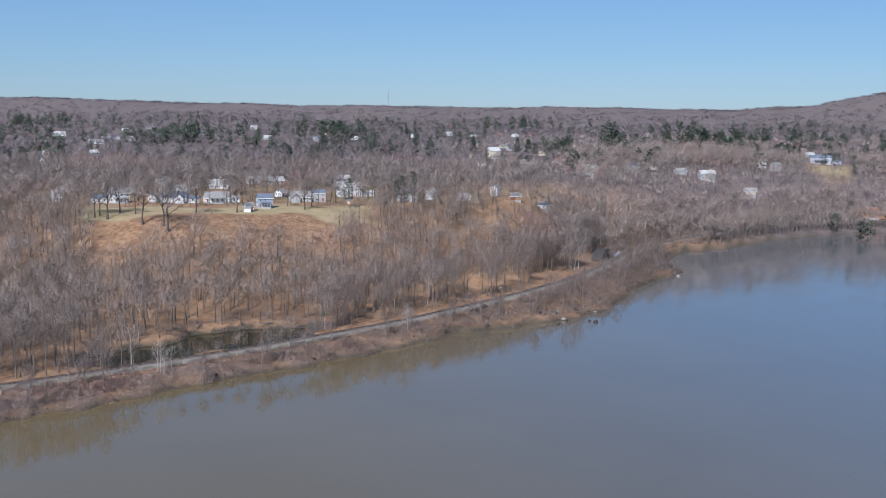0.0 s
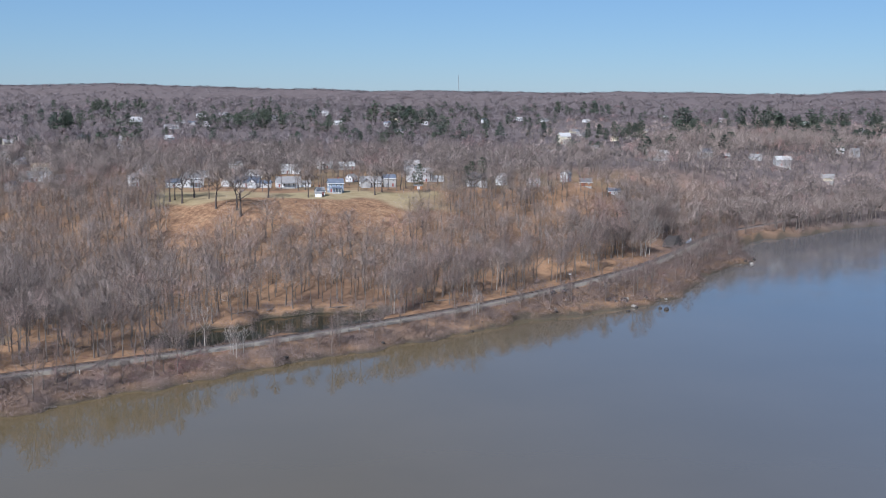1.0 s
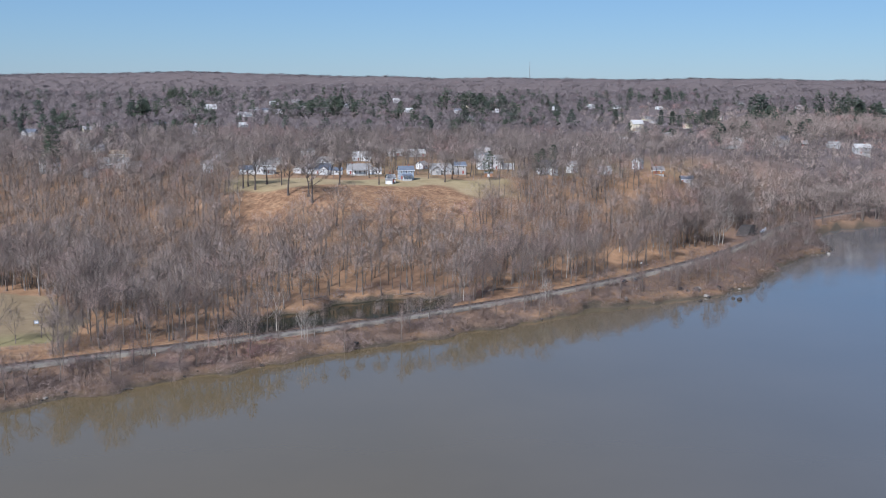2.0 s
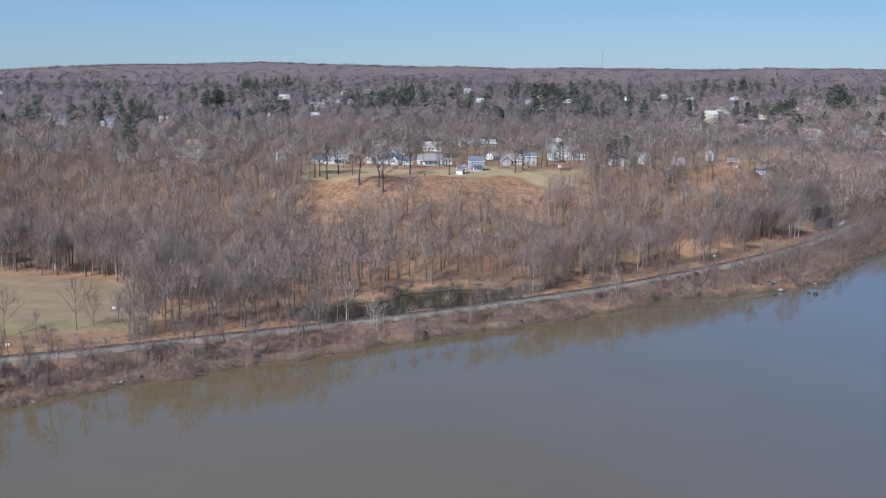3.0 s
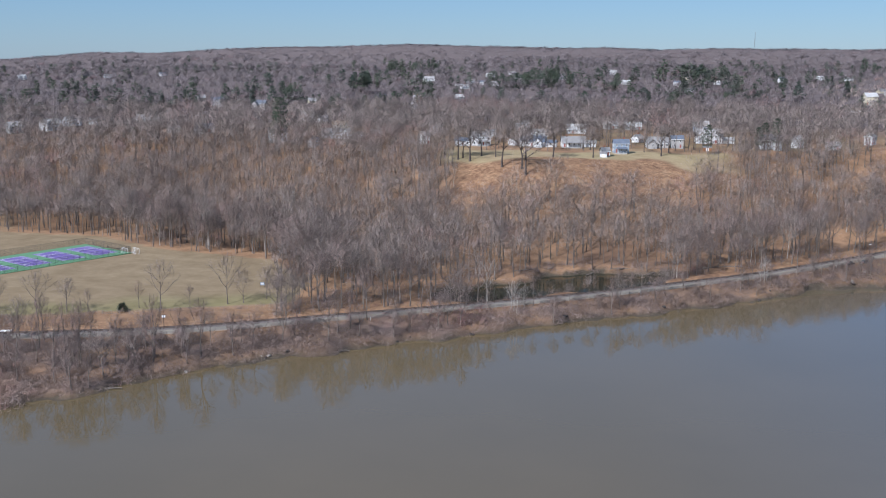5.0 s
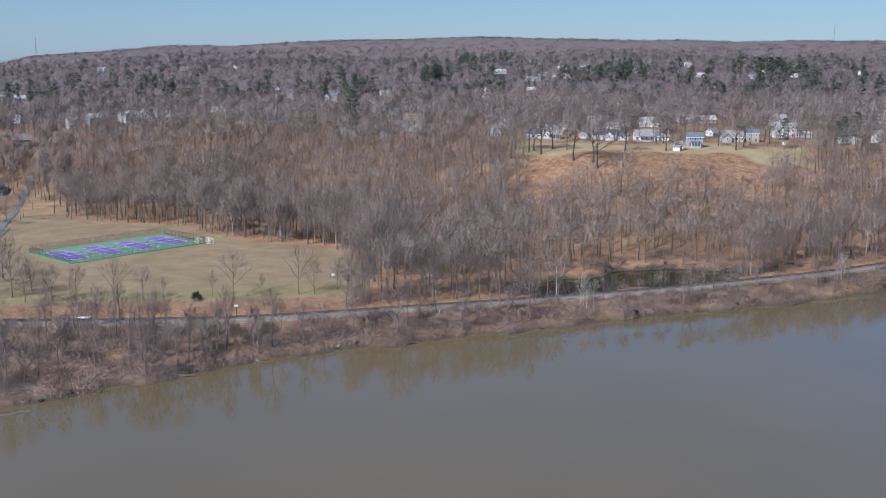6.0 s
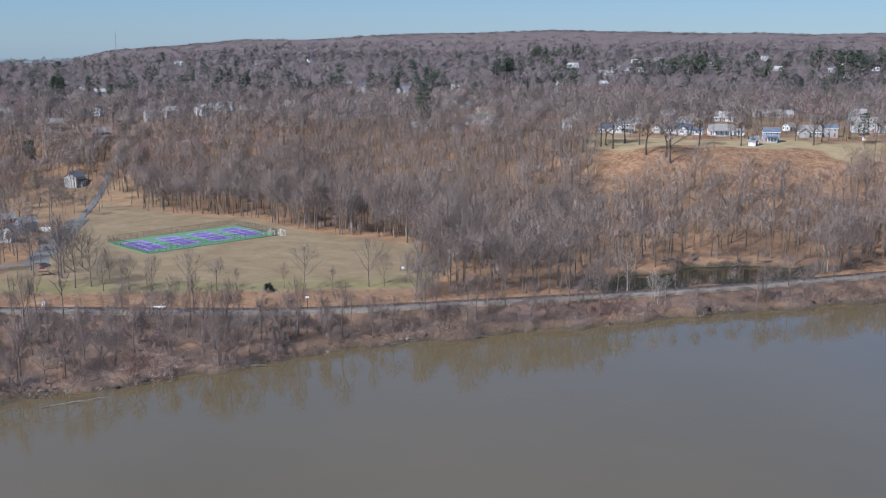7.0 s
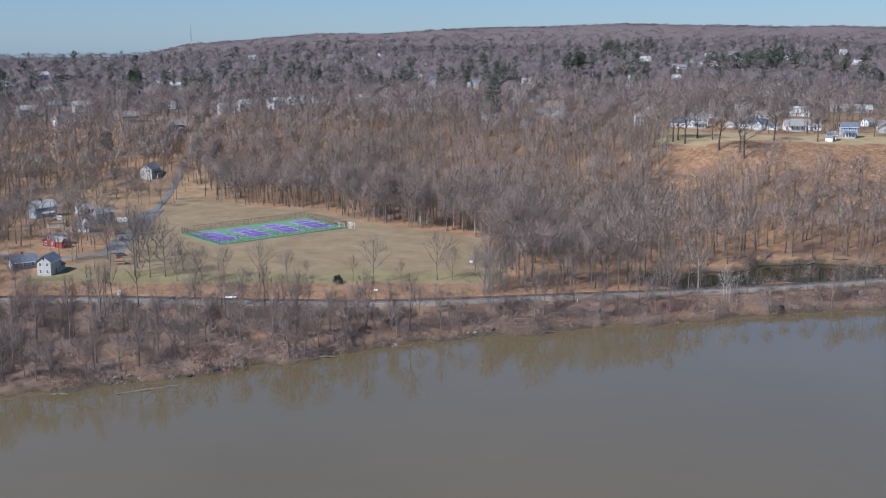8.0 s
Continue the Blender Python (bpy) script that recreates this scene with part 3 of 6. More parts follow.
SHADE = [tree_kind(65 + i, DARK_BARK, TWIG, 0.3, h=h, spread=sp, leaders=7, levels=2, twigs=900, twig_len=1.8, twig_w=0.12, fork=0.28, lean=0.05, open_up=1.1, stout=2.0)
         for i, (h, sp) in enumerate(((20, 7.2), (18, 7.8)))]
PALE = [tree_kind(60 + i, PALE_BARK, TWIG_PALE, 0.5, h=h, spread=sp, leaders=6, levels=2, twigs=tw, twig_len=1.4, twig_w=0.05, fork=0.3, lean=0.08)
        for i, (h, sp, tw) in enumerate(((13, 3.2, 160), (17, 6.2, 420)))]
SHAPES = ((20, 6.6, 0.34, 1.0), (18, 6.2, 0.30, 1.1), (22, 6.4, 0.38, 0.9), (16, 5.8, 0.28, 1.1), (19, 7.0, 0.30, 1.05), (21, 5.6, 0.36, 0.85))
MID = [grow(80 + i, h=h, spread=sp, leaders=6, levels=1, twigs=310, twig_len=1.7, twig_w=0.085, sides=3, fork=fk, lean=0.05, open_up=op) for i, (h, sp, fk, op) in enumerate(SHAPES)]
MID_LIGHT = [grow(88 + i, h=h, spread=sp, leaders=5, levels=1, twigs=200, twig_len=1.9, twig_w=0.14, sides=3, fork=fk, lean=0.05, open_up=op) for i, (h, sp, fk, op) in enumerate(SHAPES)]
FAR = [grow(95 + i, h=h, spread=sp, leaders=5, levels=1, twigs=130, twig_len=2.2, twig_w=0.24, sides=3, fork=0.34, lean=0.04, boughs=False)
       for i, (h, sp) in enumerate(((18, 6.0), (16, 6.4), (19, 5.8), (15, 6.0), (17, 6.6)))]
RIDGE = [grow(105 + i, h=h, spread=sp, leaders=4, levels=0, twigs=58, twig_len=2.4, twig_w=0.42, sides=3, fork=0.3, lean=0.04, boughs=False)
         for i, (h, sp) in enumerate(((18, 6.0), (16, 6.4), (19, 5.8), (15, 6.0), (17, 6.6)))]
PINES = [conifer(110 + i, h, r, 760, 1.5, 0.55) for i, (h, r) in enumerate(((24, 5.5), (20, 5.5), (27, 6.0)))]
FAR_PINES = [conifer(120 + i, h, r, 110, 2.8, 1.4, sides=3, low=0.12) for i, (h, r) in enumerate(((21, 6.4), (18, 6.8), (22, 6.0)))]
SHRUBS = []
for i in range(5):
    sp = Soup()
    rg = np.random.RandomState(130 + i)
    m = 64
    uu = rg.normal(size=(m, 3))
    uu[:, 2] = np.abs(uu[:, 2])
    uu /= np.linalg.norm(uu, axis=1, keepdims=True)
    pp = uu * np.array([1.5, 1.5, 1.7]) * rg.uniform(0.2, 1, (m, 1)) ** 0.6
    dd = uu * 0.5 + rg.normal(0, 0.6, (m, 3)) + np.array([0, 0, 0.4])
    dd /= np.linalg.norm(dd, axis=1, keepdims=True)
    sp.blades(pp - dd * 0.5, dd, rg.uniform(0.5, 1.2, m), rg.uniform(0.03, 0.06, m), rg, np.array([0, 0, -0.3]))
    SHRUBS.append(sp.out())

VINES = []
for i in range(4):
    sp = Soup()
    rg = np.random.RandomState(140 + i)
    m = 330
    up = rg.uniform(0, 1, m)
    wide = (1.5 - 0.9 * up) * (0.75 + 0.35 * np.sin(up * 9 + i))
    aa, q = rg.uniform(0, 6.28, m), rg.uniform(0.1, 1, m) ** 0.5
    pp = np.column_stack([np.cos(aa) * wide * q + 0.5 * np.sin(up * 3 + i), np.sin(aa) * wide * q, 0.3 + 8.2 * up])
    dd = np.column_stack([np.cos(aa) * 0.5, np.sin(aa) * 0.5, np.full(m, -0.5)]) + rg.normal(0, 0.5, (m, 3))
    dd /= np.linalg.norm(dd, axis=1, keepdims=True)
    sp.blades(pp, dd, rg.uniform(0.5, 1.3, m), rg.uniform(0.03, 0.06, m), rg, np.array([0, 0, 3.5]), (1.2, 1.2, 4.5))
    VINES.append(sp.out())

# where trees stand
rng = np.random.RandomState(7)
COURT_C, COURT_A = (-327.0, 394.3), math.atan2(59, 21)


def jitter_grid(d0, d1, a0, a1, spacing):
    """Jittered points in a sector, with a spacing that may grow outwards."""
    out = []
    d = d0
    while d < d1:
        s = spacing(d)
        step = math.degrees(s / d)
        for a in np.arange(a0, a1, step):
            dd, aa = d + rng.uniform(-0.5, 0.5) * s, radians(a + rng.uniform(-0.5, 0.5) * step)
            out.append((dd * math.sin(aa), dd * math.cos(aa)))
        d += s
    return np.array(out)


def open_ground(x, y):
    """0 where no wild tree stands, up to 1 in closed woods."""
    D, az = np.hypot(x, y), np.degrees(np.arctan2(x, y))
    s = inland(x, y)
    sedge, lawn = clear_slope(x, y)
    k = 1.0 - np.maximum(sedge > 0.3, lawn > 0.3)
    rd = dist_line(x, y, RAIL)
    k = np.where(inside(x, y, FIELD) | ~inside(x, y, UPLAND) & (y < 760) | (s < 4), 0, k)
    k = np.where((rd < 9) | (rd < 34) & (x < -180), 0, k)
    k = np.where(pond_d(x, y) < 1.1, 0, k)
    k = np.where((dist_line(x, y, np.array(ROAD, float)) < 6) | (dist_line(x, y, np.array(ROAD2, float)) < 8), 0, k)
    k = np.where((az > 18.4) & (az < 20.8) & (D > 1092) & (D < 1225), 0, k)
    k = np.where((az > -46) & (az < 7) & (D > np.interp(az, AZ, TOP) - 10) & (D < np.interp(az, AZ, TOP) + 150), k * 0.6, k)
    k = np.where((az < -44.5) & (D < 640), k * 0.5, k)
    k = np.where((np.hypot(x + 470, y - 430) < 60), k * 0.1, k)
    k = np.where(np.hypot(x - 102, y - 674) < 27, 0, k)
    return k

# ---- where the houses stand ----
# x, y, turn, width, storeys, walls, roof
LOTS = [
    (-341, 279, 115, 10.5, 2, "off-white", "slate"),
    (-402, 352, 122, 10.0, 2, "white", "grey"),
    (-386, 321, 100, 12.0, 1, "red", "grey"),
    (-455, 371, 81, 13.6, 2, "blue", "pale"),
    (-414, 374, 68, 10.0, 2, "lavender", "grey"),
    (-500, 492, 110, 14.5, 2, "off-white", "slate"),
    (-360, 282, 62, 11.1, 1, "blue", "slate"),
    (-446, 390, 59, 9.3, 1, "white", "grey"),
]
WEST_STREETS = [
    (-663, 584, 64, 14.9, 2, "white", "pale"),
    (-608, 627, 114, 10.1, 2, "white", "slate"),
    (-549, 567, 54, 14.9, 2, "brown", "grey"),
    (-596, 570, 56, 13.9, 2, "yellow", "grey"),
    (-546, 614, 62, 7.8, 2, "white", "grey"),
    (-541, 632, 71, 12.3, 2, "grey", "pale"),
    (-530, 657, 69, 15.1, 2, "white", "pale"),
    (-541, 694, 103, 13.9, 2, "white", "slate"),
    (-532, 714, 77, 13.1, 1, "white", "slate"),
    (-414, 679, 41, 15.9, 1, "grey", "slate"),
    (-436, 674, 43, 9.3, 1, "grey", "grey"),
    (-642, 544, 90, 10.6, 2, "white", "grey"),
    (-684, 548, 71, 13.8, 2, "grey", "pale"),
    (-507, 746, 44, 19.0, 1, "grey", "pale"),
]
TERRACE = [
    (-340, 650, 38, 13.9, 2, "white", "grey"),
    (-306, 636, 91, 10.4, 1, "grey", "slate"),
    (-309, 677, 30, 22.7, 1, "white", "grey"),
    (-324, 717, 29, 12.4, 2, "cream", "brown"),
    (-299, 751, 52, 7.7, 2, "white", "grey"),
    (-289, 698, 43, 8.8, 1, "grey", "pale"),
    (-259, 741, 59, 9.9, 2, "white", "grey"),
    (-239, 661, 50, 5.9, 2, "white", "grey"),
    (-212, 658, 23, 10.9, 1, "white", "slate"),
    (-202, 664, 32, 14.6, 2, "white", "grey"),
    (-181, 672, 75, 8.8, 1, "white", "grey"),
    (-168, 670, 2, 18.2, 1, "white", "slate"),
    (-205, 782, 30, 11.1, 2, "grey", "grey"),
    (-180, 734, 24, 13.5, 1, "white", "grey"),
]
LAWN_ROW = [
    (-143, 674, 20, 17.4, 1, "white", "grey"),
    (-114, 627, 25, 5.4, 1, "white", "grey"),
    (-108, 646, 21, 10.5, 2, "blue", "slate"),
    (-109, 718, 69, 8.4, 1, "white", "grey"),
    (-162, 773, 17, 15.8, 1, "white", "pale"),
    (-146, 824, 20, 13.2, 1, "grey", "pale"),
    (-129, 820, 19, 14.9, 1, "grey", "pale"),
    (-92, 688, 16, 16.1, 1, "grey", "grey"),
    (-80, 689, 17, 8.8, 2, "grey", "slate"),
    (-64, 728, 11, 20, 2, "white", "pale"),
    (-77, 809, 11, 12.8, 2, "blue", "pale"),
    (-24, 701, 12, 14.8, 2, "white", "slate"),
    (-8, 713, 66, 8.3, 2, "white", "pale"),
]
EAST_BANK = [
    (36, 746, 62, 7.1, 2, "white", "grey"),
    (48, 720, 6, 8.4, 1, "brown", "grey"),
    (69, 745, 5, 10.2, 1, "white", "slate"),
    (13, 704, 19, 8.9, 1, "white", "pale"),
    (54, 1180, 27, 14.9, 3, "cream", "pale"),
    (38, 1087, 8, 9.2, 1, "white", "brown"),
    (83, 1113, 16, 12.9, 1, "white", "pale"),
    (126, 954, 7, 21.3, 2, "grey", "pale"),
    (190, 977, -1, 6.3, 1, "black", "grey"),
    (234, 958, 6, 15.6, 2, "grey", "pale"),
    (213, 968, 8, 11.5, 1, "grey", "grey"),
    (402, 1151, -11, 26.0, 2, "lavender", "slate"),
    (390, 985, -14, 22.3, 2, "brown", "red"),
    (309, 1052, -8, 11.5, 1, "grey", "pale"),
]
FAR_HOMES = [
    (-546, 1530, 30, 18.8, 1, "white", "pale"),
    (-447, 1369, 48, 9.1, 1, "white", "pale"),
    (-435, 1359, 48, 12.0, 1, "white", "pale"),
    (-479, 1527, 47, 13.5, 1, "white", "grey"),
    (-356, 1094, 48, 9.7, 1, "grey", "pale"),
    (-411, 1414, 36, 12.4, 1, "white", "pale"),
    (-494, 1677, 36, 14.7, 1, "white", "pale"),
    (-438, 1647, 35, 14.3, 1, "grey", "pale"),
    (-214, 729, 36, 8.0, 1, "white", "grey"),
    (117, 1784, 46, 13.2, 1, "white", "pale"),
    (7, 1752, 30, 12.9, 1, "white", "pale"),
    (49, 1763, 28, 14.9, 1, "white", "grey"),
    (301, 2208, 22, 16.4, 1, "grey", "pale"),
    (-130, 1563, 35, 9.9, 1, "white", "pale"),
    (-238, 1448, 29, 12.4, 1, "grey", "pale"),
    (-394, 1070, 40, 10.8, 1, "white", "pale"),
]

r5 = np.random.RandomState(5)
SCATTERED = []
for a, dd in [(r5.uniform(-52, 20), r5.uniform(880, 1900)) for _ in range(46)]:
    SCATTERED.append((dd * math.sin(radians(a)), dd * math.cos(radians(a)), r5.uniform(-40, 40) - a, r5.uniform(9, 15), r5.randint(1, 3),
                      ("white", "grey", "cream", "white")[r5.randint(4)], ("pale", "grey", "slate")[r5.randint(3)]))
PLOTS = np.array([row[:2] for rows in (LOTS, WEST_STREETS, TERRACE, LAWN_ROW, EAST_BANK, FAR_HOMES, SCATTERED) for row in rows])


def off_plots(p):
    """False where a house or its front yard is."""
    ok = np.ones(len(p), bool)
    for hx, hy in PLOTS:
        D = math.hypot(hx, hy)
        ux, uy = hx / D, hy / D
        ax, ay = p[:, 0] - hx, p[:, 1] - hy
        deep, side = -(ax * ux + ay * uy), np.abs(ax * uy - ay * ux)
        ok &= ~((np.hypot(ax, ay) < 11) | (deep > 0) & (deep < 16 + max(0, D - 800) * 0.04) & (side < 7) & (rng.rand(len(p)) < 0.6))
    return ok


def before_lots(x, y):
    """True where a tree would stand just before the houses and the parked cars by the field."""
    for hx, hy in [row[:2] for row in LOTS] + [(-370, 344), (-383, 356), (-394, 376), (-404, 385)]:
        D = math.hypot(hx, hy)
        ax, ay = x - hx, y - hy
        deep, side = -(ax * hx + ay * hy) / D, abs(ax * hy - ay * hx) / D
        if -6 < deep < 24 and side < 6:
            return True
    return False


# ---- woods ----
def slope_part(p):
    """How far up the hillside a point lies: 0 at the foot, 1 on the level above."""
    D, az = np.hypot(p[:, 0], p[:, 1]), np.degrees(np.arctan2(p[:, 0], p[:, 1]))
    return smooth(np.interp(az, AZ, TOE) - 25, np.interp(az, AZ, TOP), D)


pts = np.vstack([jitter_grid(330, 900, -58, 26, lambda d: 7.3), jitter_grid(900, 1130, 7, 26, lambda d: 8.5)])
pts = pts[(slope_part(pts) < 0.985) | (rng.rand(len(pts)) < 0.7)]
west = jitter_grid(440, 760, -46, -19, lambda d: 12.0)
foot = jitter_grid(505, 566, -20, -2, lambda d: 12.0)
pts = np.vstack([pts, west, foot])
extra = jitter_grid(600, 1080, 3, 26, lambda d: 8.0)
pts = np.vstack([pts, extra[(slope_part(extra) > 0.03) & (slope_part(extra) < 0.97)]])
pts = pts[(rng.rand(len(pts)) < open_ground(pts[:, 0], pts[:, 1])) & off_plots(pts)]
glade = (np.arctan2(pts[:, 0], pts[:, 1]) > 0.02) & (pts[:, 0] < 190) & (wave(pts[:, 0], pts[:, 1], 75, 44) > 0.15)
pts = pts[~glade | (rng.rand(len(pts)) < 0.22)]
# tall open woods over bare leaf litter north of the pond
airy = (np.arctan2(pts[:, 0], pts[:, 1]) > -0.22) & (np.hypot(pts[:, 0], pts[:, 1]) < 590) & (pts[:, 0] < 70)
pts = pts[~airy | (rng.rand(len(pts)) < 0.93)]
rail_d = dist_line(pts[:, 0], pts[:, 1], RAIL)
edge_d = dist_line(pts[:, 0], pts[:, 1], FIELD[4:8])
order = np.argsort(np.minimum(rail_d, edge_d + 12) + 1000 * ((pts[:, 0] < -330) | (pts[:, 0] > 110)))
front, beyond = pts[order[:215]], pts[order[215:]]
LABEL = "tall bare grey-brown hardwood at the edge of the woods"
for x, y in front:
    plant(NEAR[rng.randint(6)], "bare_tree", x, y, rng.uniform(0, 6.28), rng.uniform(1.05, 1.35), LABEL, group="trees along the edge of the woods")
thicket = front[rng.randint(0, len(front), 200)] + rng.normal(0, 7, (200, 2))
thicket = thicket[(open_ground(thicket[:, 0], thicket[:, 1]) > 0.5)]
zz = ground(beyond[:, 0], beyond[:, 1])


def tints(x, y):
    """Groves differ in colour, and trees within them."""
    return np.clip(0.45 + 0.22 * wave(x, y, 120, 31) + 0.2 * wave(x, y, 45, 32) + rng.normal(0, 0.16, len(x)), 0, 1)


places = [(rng.randint(6), x, y, z - 0.2, rng.uniform(0, 6.28), rng.uniform(0.85, 1.22), tn, rng.uniform(0.95, 1.25))
          for (x, y), z, tn in zip(beyond, zz, tints(beyond[:, 0], beyond[:, 1]))]


places += [(rng.randint(6), x, y, z - 0.2, rng.uniform(0, 6.28), rng.uniform(0.25, 0.5), tn, rng.uniform(0.9, 1.3))
           for (x, y), z, tn in zip(thicket, ground(thicket[:, 0], thicket[:, 1]), tints(thicket[:, 0], thicket[:, 1]))]


def easterly(x, y):
    """True in the paler woods of the east, which mix with the browner ones over a wide belt."""
    return x + 55 * wave(x, y, 130, 45) + 50 * math.sin(x * 12.9 + y * 78.2) > 60


def woods(name, label, rows, kinds, wood_mat, crown_mat, group=""):
    root = new(name)
    tagged(root, label, "woods", group, "stuff")
    v, f, at = stamp([k[0] for k in kinds], rows)
    tagged(arrays("trunks", v, f, wood_mat, root), kind="stuff")
    v, f, at = stamp([k[1] for k in kinds], rows)
    tagged(arrays("crowns", v, f, crown_mat, root, at), kind="stuff")


woods("hillside_woods", "dense bare grey-brown hardwoods covering the hillside", [p for p in places if math.hypot(p[1], p[2]) < 700], MID, BARK, TWIG)
woods("upland_woods", "bare grey-brown hardwoods on the higher ground", [p for p in places if math.hypot(p[1], p[2]) >= 700 and not easterly(p[1], p[2])], MID_LIGHT, BARK, TWIG)
# eastern twigs: paler in kind, with haze also put into their colour
woods("east_woods", "pale pinkish-grey bare hardwoods, lightened for haze, on the slope above the bend", [p for p in places if math.hypot(p[1], p[2]) >= 700 and easterly(p[1], p[2])], MID_LIGHT, BARK, TWIG_PALE)
pts = np.vstack([jitter_grid(880, 3800, -58, 26, lambda d: d / 61), jitter_grid(1100, 1260, 8, 26, lambda d: 11.0), jitter_grid(3400, 3620, -58, 26, lambda d: 24.0)])
pts = pts[(rng.rand(len(pts)) < open_ground(pts[:, 0], pts[:, 1])) & off_plots(pts)]
zz = ground(pts[:, 0], pts[:, 1])
D = np.hypot(pts[:, 0], pts[:, 1])
sc = np.clip(D / 1250, 0.8, 2.3)
low_crown = 1 - 0.4 * smooth(2700, 3300, D)
rows_far = [(rng.randint(5), x, y, z - 0.3 - 9.0 * max(0.0, min(1.0, k - 1.6)), rng.uniform(0, 6.28), rng.uniform(0.7, 1.05) * (0.85 + 0.15 * k) * lc, tn, max(1, k) * rng.uniform(0.9, 1.3) / lc)
            for (x, y), z, k, tn, lc in zip(pts, zz, sc, tints(pts[:, 0], pts[:, 1]), low_crown)]
woods("far_woods", "far bare woods beyond the houses", [p for p in rows_far if math.hypot(p[1], p[2]) < 1900 and not (easterly(p[1], p[2]) and p[2] <= 1500)], FAR, BARK, HAZED_TWIG)
woods("ridge_woods", "bare brown woods, tinted mauve for haze, rolling up to the ridge", [p for p in rows_far if math.hypot(p[1], p[2]) >= 1900 and not (easterly(p[1], p[2]) and p[2] <= 1500)], RIDGE, BARK, HAZED_TWIG)
woods("bend_woods", "pale bare woods, lightened for haze, behind the bend of the river", [p for p in rows_far if easterly(p[1], p[2]) and p[2] <= 1500], FAR, BARK, TWIG_PALE)

# groves of evergreens: x, y, half width, height, how many
GROVES_NORTH = [
    (-330, 1396, 26, 24, 16),
    (-158, 1500, 32, 30, 18),
    (-60, 1186, 14, 10, 8),
    (-93, 1217, 16, 9, 8),
    (-163, 1132, 6, 14, 3),
    (-146, 1287, 5, 10, 2),
    (30, 1240, 11, 18, 5),
    (94, 1190, 8, 23, 4),
    (126, 1208, 12, 26, 7),
    (161, 1232, 5, 13, 2),
    (97, 1990, 10, 27, 3),
    (142, 1955, 21, 30, 7),
    (21, 1976, 7, 23, 3),
    (81, 2118, 8, 27, 2),
]
GROVES_EAST = [
    (215, 1374, 10, 30, 5),
    (343, 1410, 23, 30, 12),
    (428, 1450, 32, 24, 16),
    (301, 1388, 15, 21, 7),
    (497, 1428, 24, 22, 10),
    (366, 1135, 8, 20, 5),
    (395, 1040, 4, 17, 2),
    (533, 2381, 26, 18, 6),
    (735, 1997, 17, 18, 5),
    (-395, 981, 10, 14, 5),
    (-419, 1108, 7, 12, 4),
    (-678, 1736, 25, 26, 9),
    (-674, 1891, 21, 25, 7),
]
GROVES_WEST = [
    (-773, 629, 6, 14, 3),
    (-715, 610, 4, 15, 2),
    (-776, 751, 7, 25, 4),
    (-747, 762, 4, 19, 2),
    (-698, 764, 4, 16, 2),
    (-764, 803, 4, 13, 2),
    (-842, 999, 17, 12, 9),
    (-796, 1010, 12, 18, 6),
    (-762, 1011, 9, 17, 4),
    (-665, 854, 6, 9, 3),
    (-606, 838, 5, 13, 3),
    (-531, 788, 12, 18, 5),
    (-738, 1042, 11, 12, 6),
]
GROVES_HILL = [
    (-574, 1024, 6, 15, 3),
    (-563, 1038, 6, 20, 3),
    (-564, 1086, 11, 19, 5),
    (-465, 962, 8, 8, 5),
    (-526, 1196, 17, 25, 9),
    (-389, 913, 5, 16, 3),
    (-409, 1007, 7, 9, 5),
    (-456, 1199, 7, 14, 3),
    (-356, 1121, 12, 10, 6),
    (-313, 1254, 31, 24, 16),
    (-194, 873, 5, 19, 3),
    (-212, 899, 4, 10, 2),
    (-234, 1277, 9, 16, 4),
    (-157, 1049, 6, 13, 3),
    (-530, 567, 3, 14, 1),
    (-558, 511, 4, 18, 2),
    (-443, 637, 3, 7, 1),
]

PINE_KIND = [(shared("trunk", m[0], BARK, 0.5), shared("needles", m[1], NEEDLES, t)) for m, t in zip(PINES, (0.15, 0.4, 0.8))]


def pine_tree(kind, x, y, height, label, group=""):
    root = new("pine_tree")
    root.matrix_world = Matrix.Translation((x, y, gz(x, y) - 0.2)) @ Matrix.Rotation(rng.uniform(0, 6.28), 4, "Z") @ Matrix.Scale(height / (24, 20, 27)[kind], 4)
    for nm, me in zip(("trunk", "needles"), PINE_KIND[kind]):
        new(nm, me).parent = root
    return tagged(root, label, "pine tree", group)


rows_ever = []
for group_rows in (GROVES_NORTH, GROVES_EAST, GROVES_WEST, GROVES_HILL):
    for gx, gy, half, tall, many in group_rows:
        ux, uy = gy / math.hypot(gx, gy), -gx / math.hypot(gx, gy)
        for _ in range(int(many * 1.25)):
            a, b = rng.normal(0, 0.95) * half, rng.uniform(-1.2, 2.6) * half
            x, y, hh = gx + ux * a + uy * b * -1, gy + uy * a + ux * b, max(11, tall) * rng.uniform(0.7, 1.08)
            rows_ever.append((x, y, hh))
rows_ever.sort(key=lambda r: math.hypot(r[0], r[1]))
for x, y, hh in rows_ever[:120]:
    pine_tree(rng.randint(3), x, y, hh, "dark green pine among bare hardwoods", "pines on the hill")
rest = [(rng.randint(3), x, y, gz(x, y) - 0.3, rng.uniform(0, 6.28), hh / 20.0, rng.rand(), rng.uniform(0.9, 1.25)) for x, y, hh in rows_ever[120:]]
scatter = jitter_grid(950, 2500, -58, 26, lambda d: d / 34)
scatter = scatter[rng.rand(len(scatter)) < np.clip(0.15 + 1.1 * wave(scatter[:, 0], scatter[:, 1], 260, 61), 0.04, 1)]
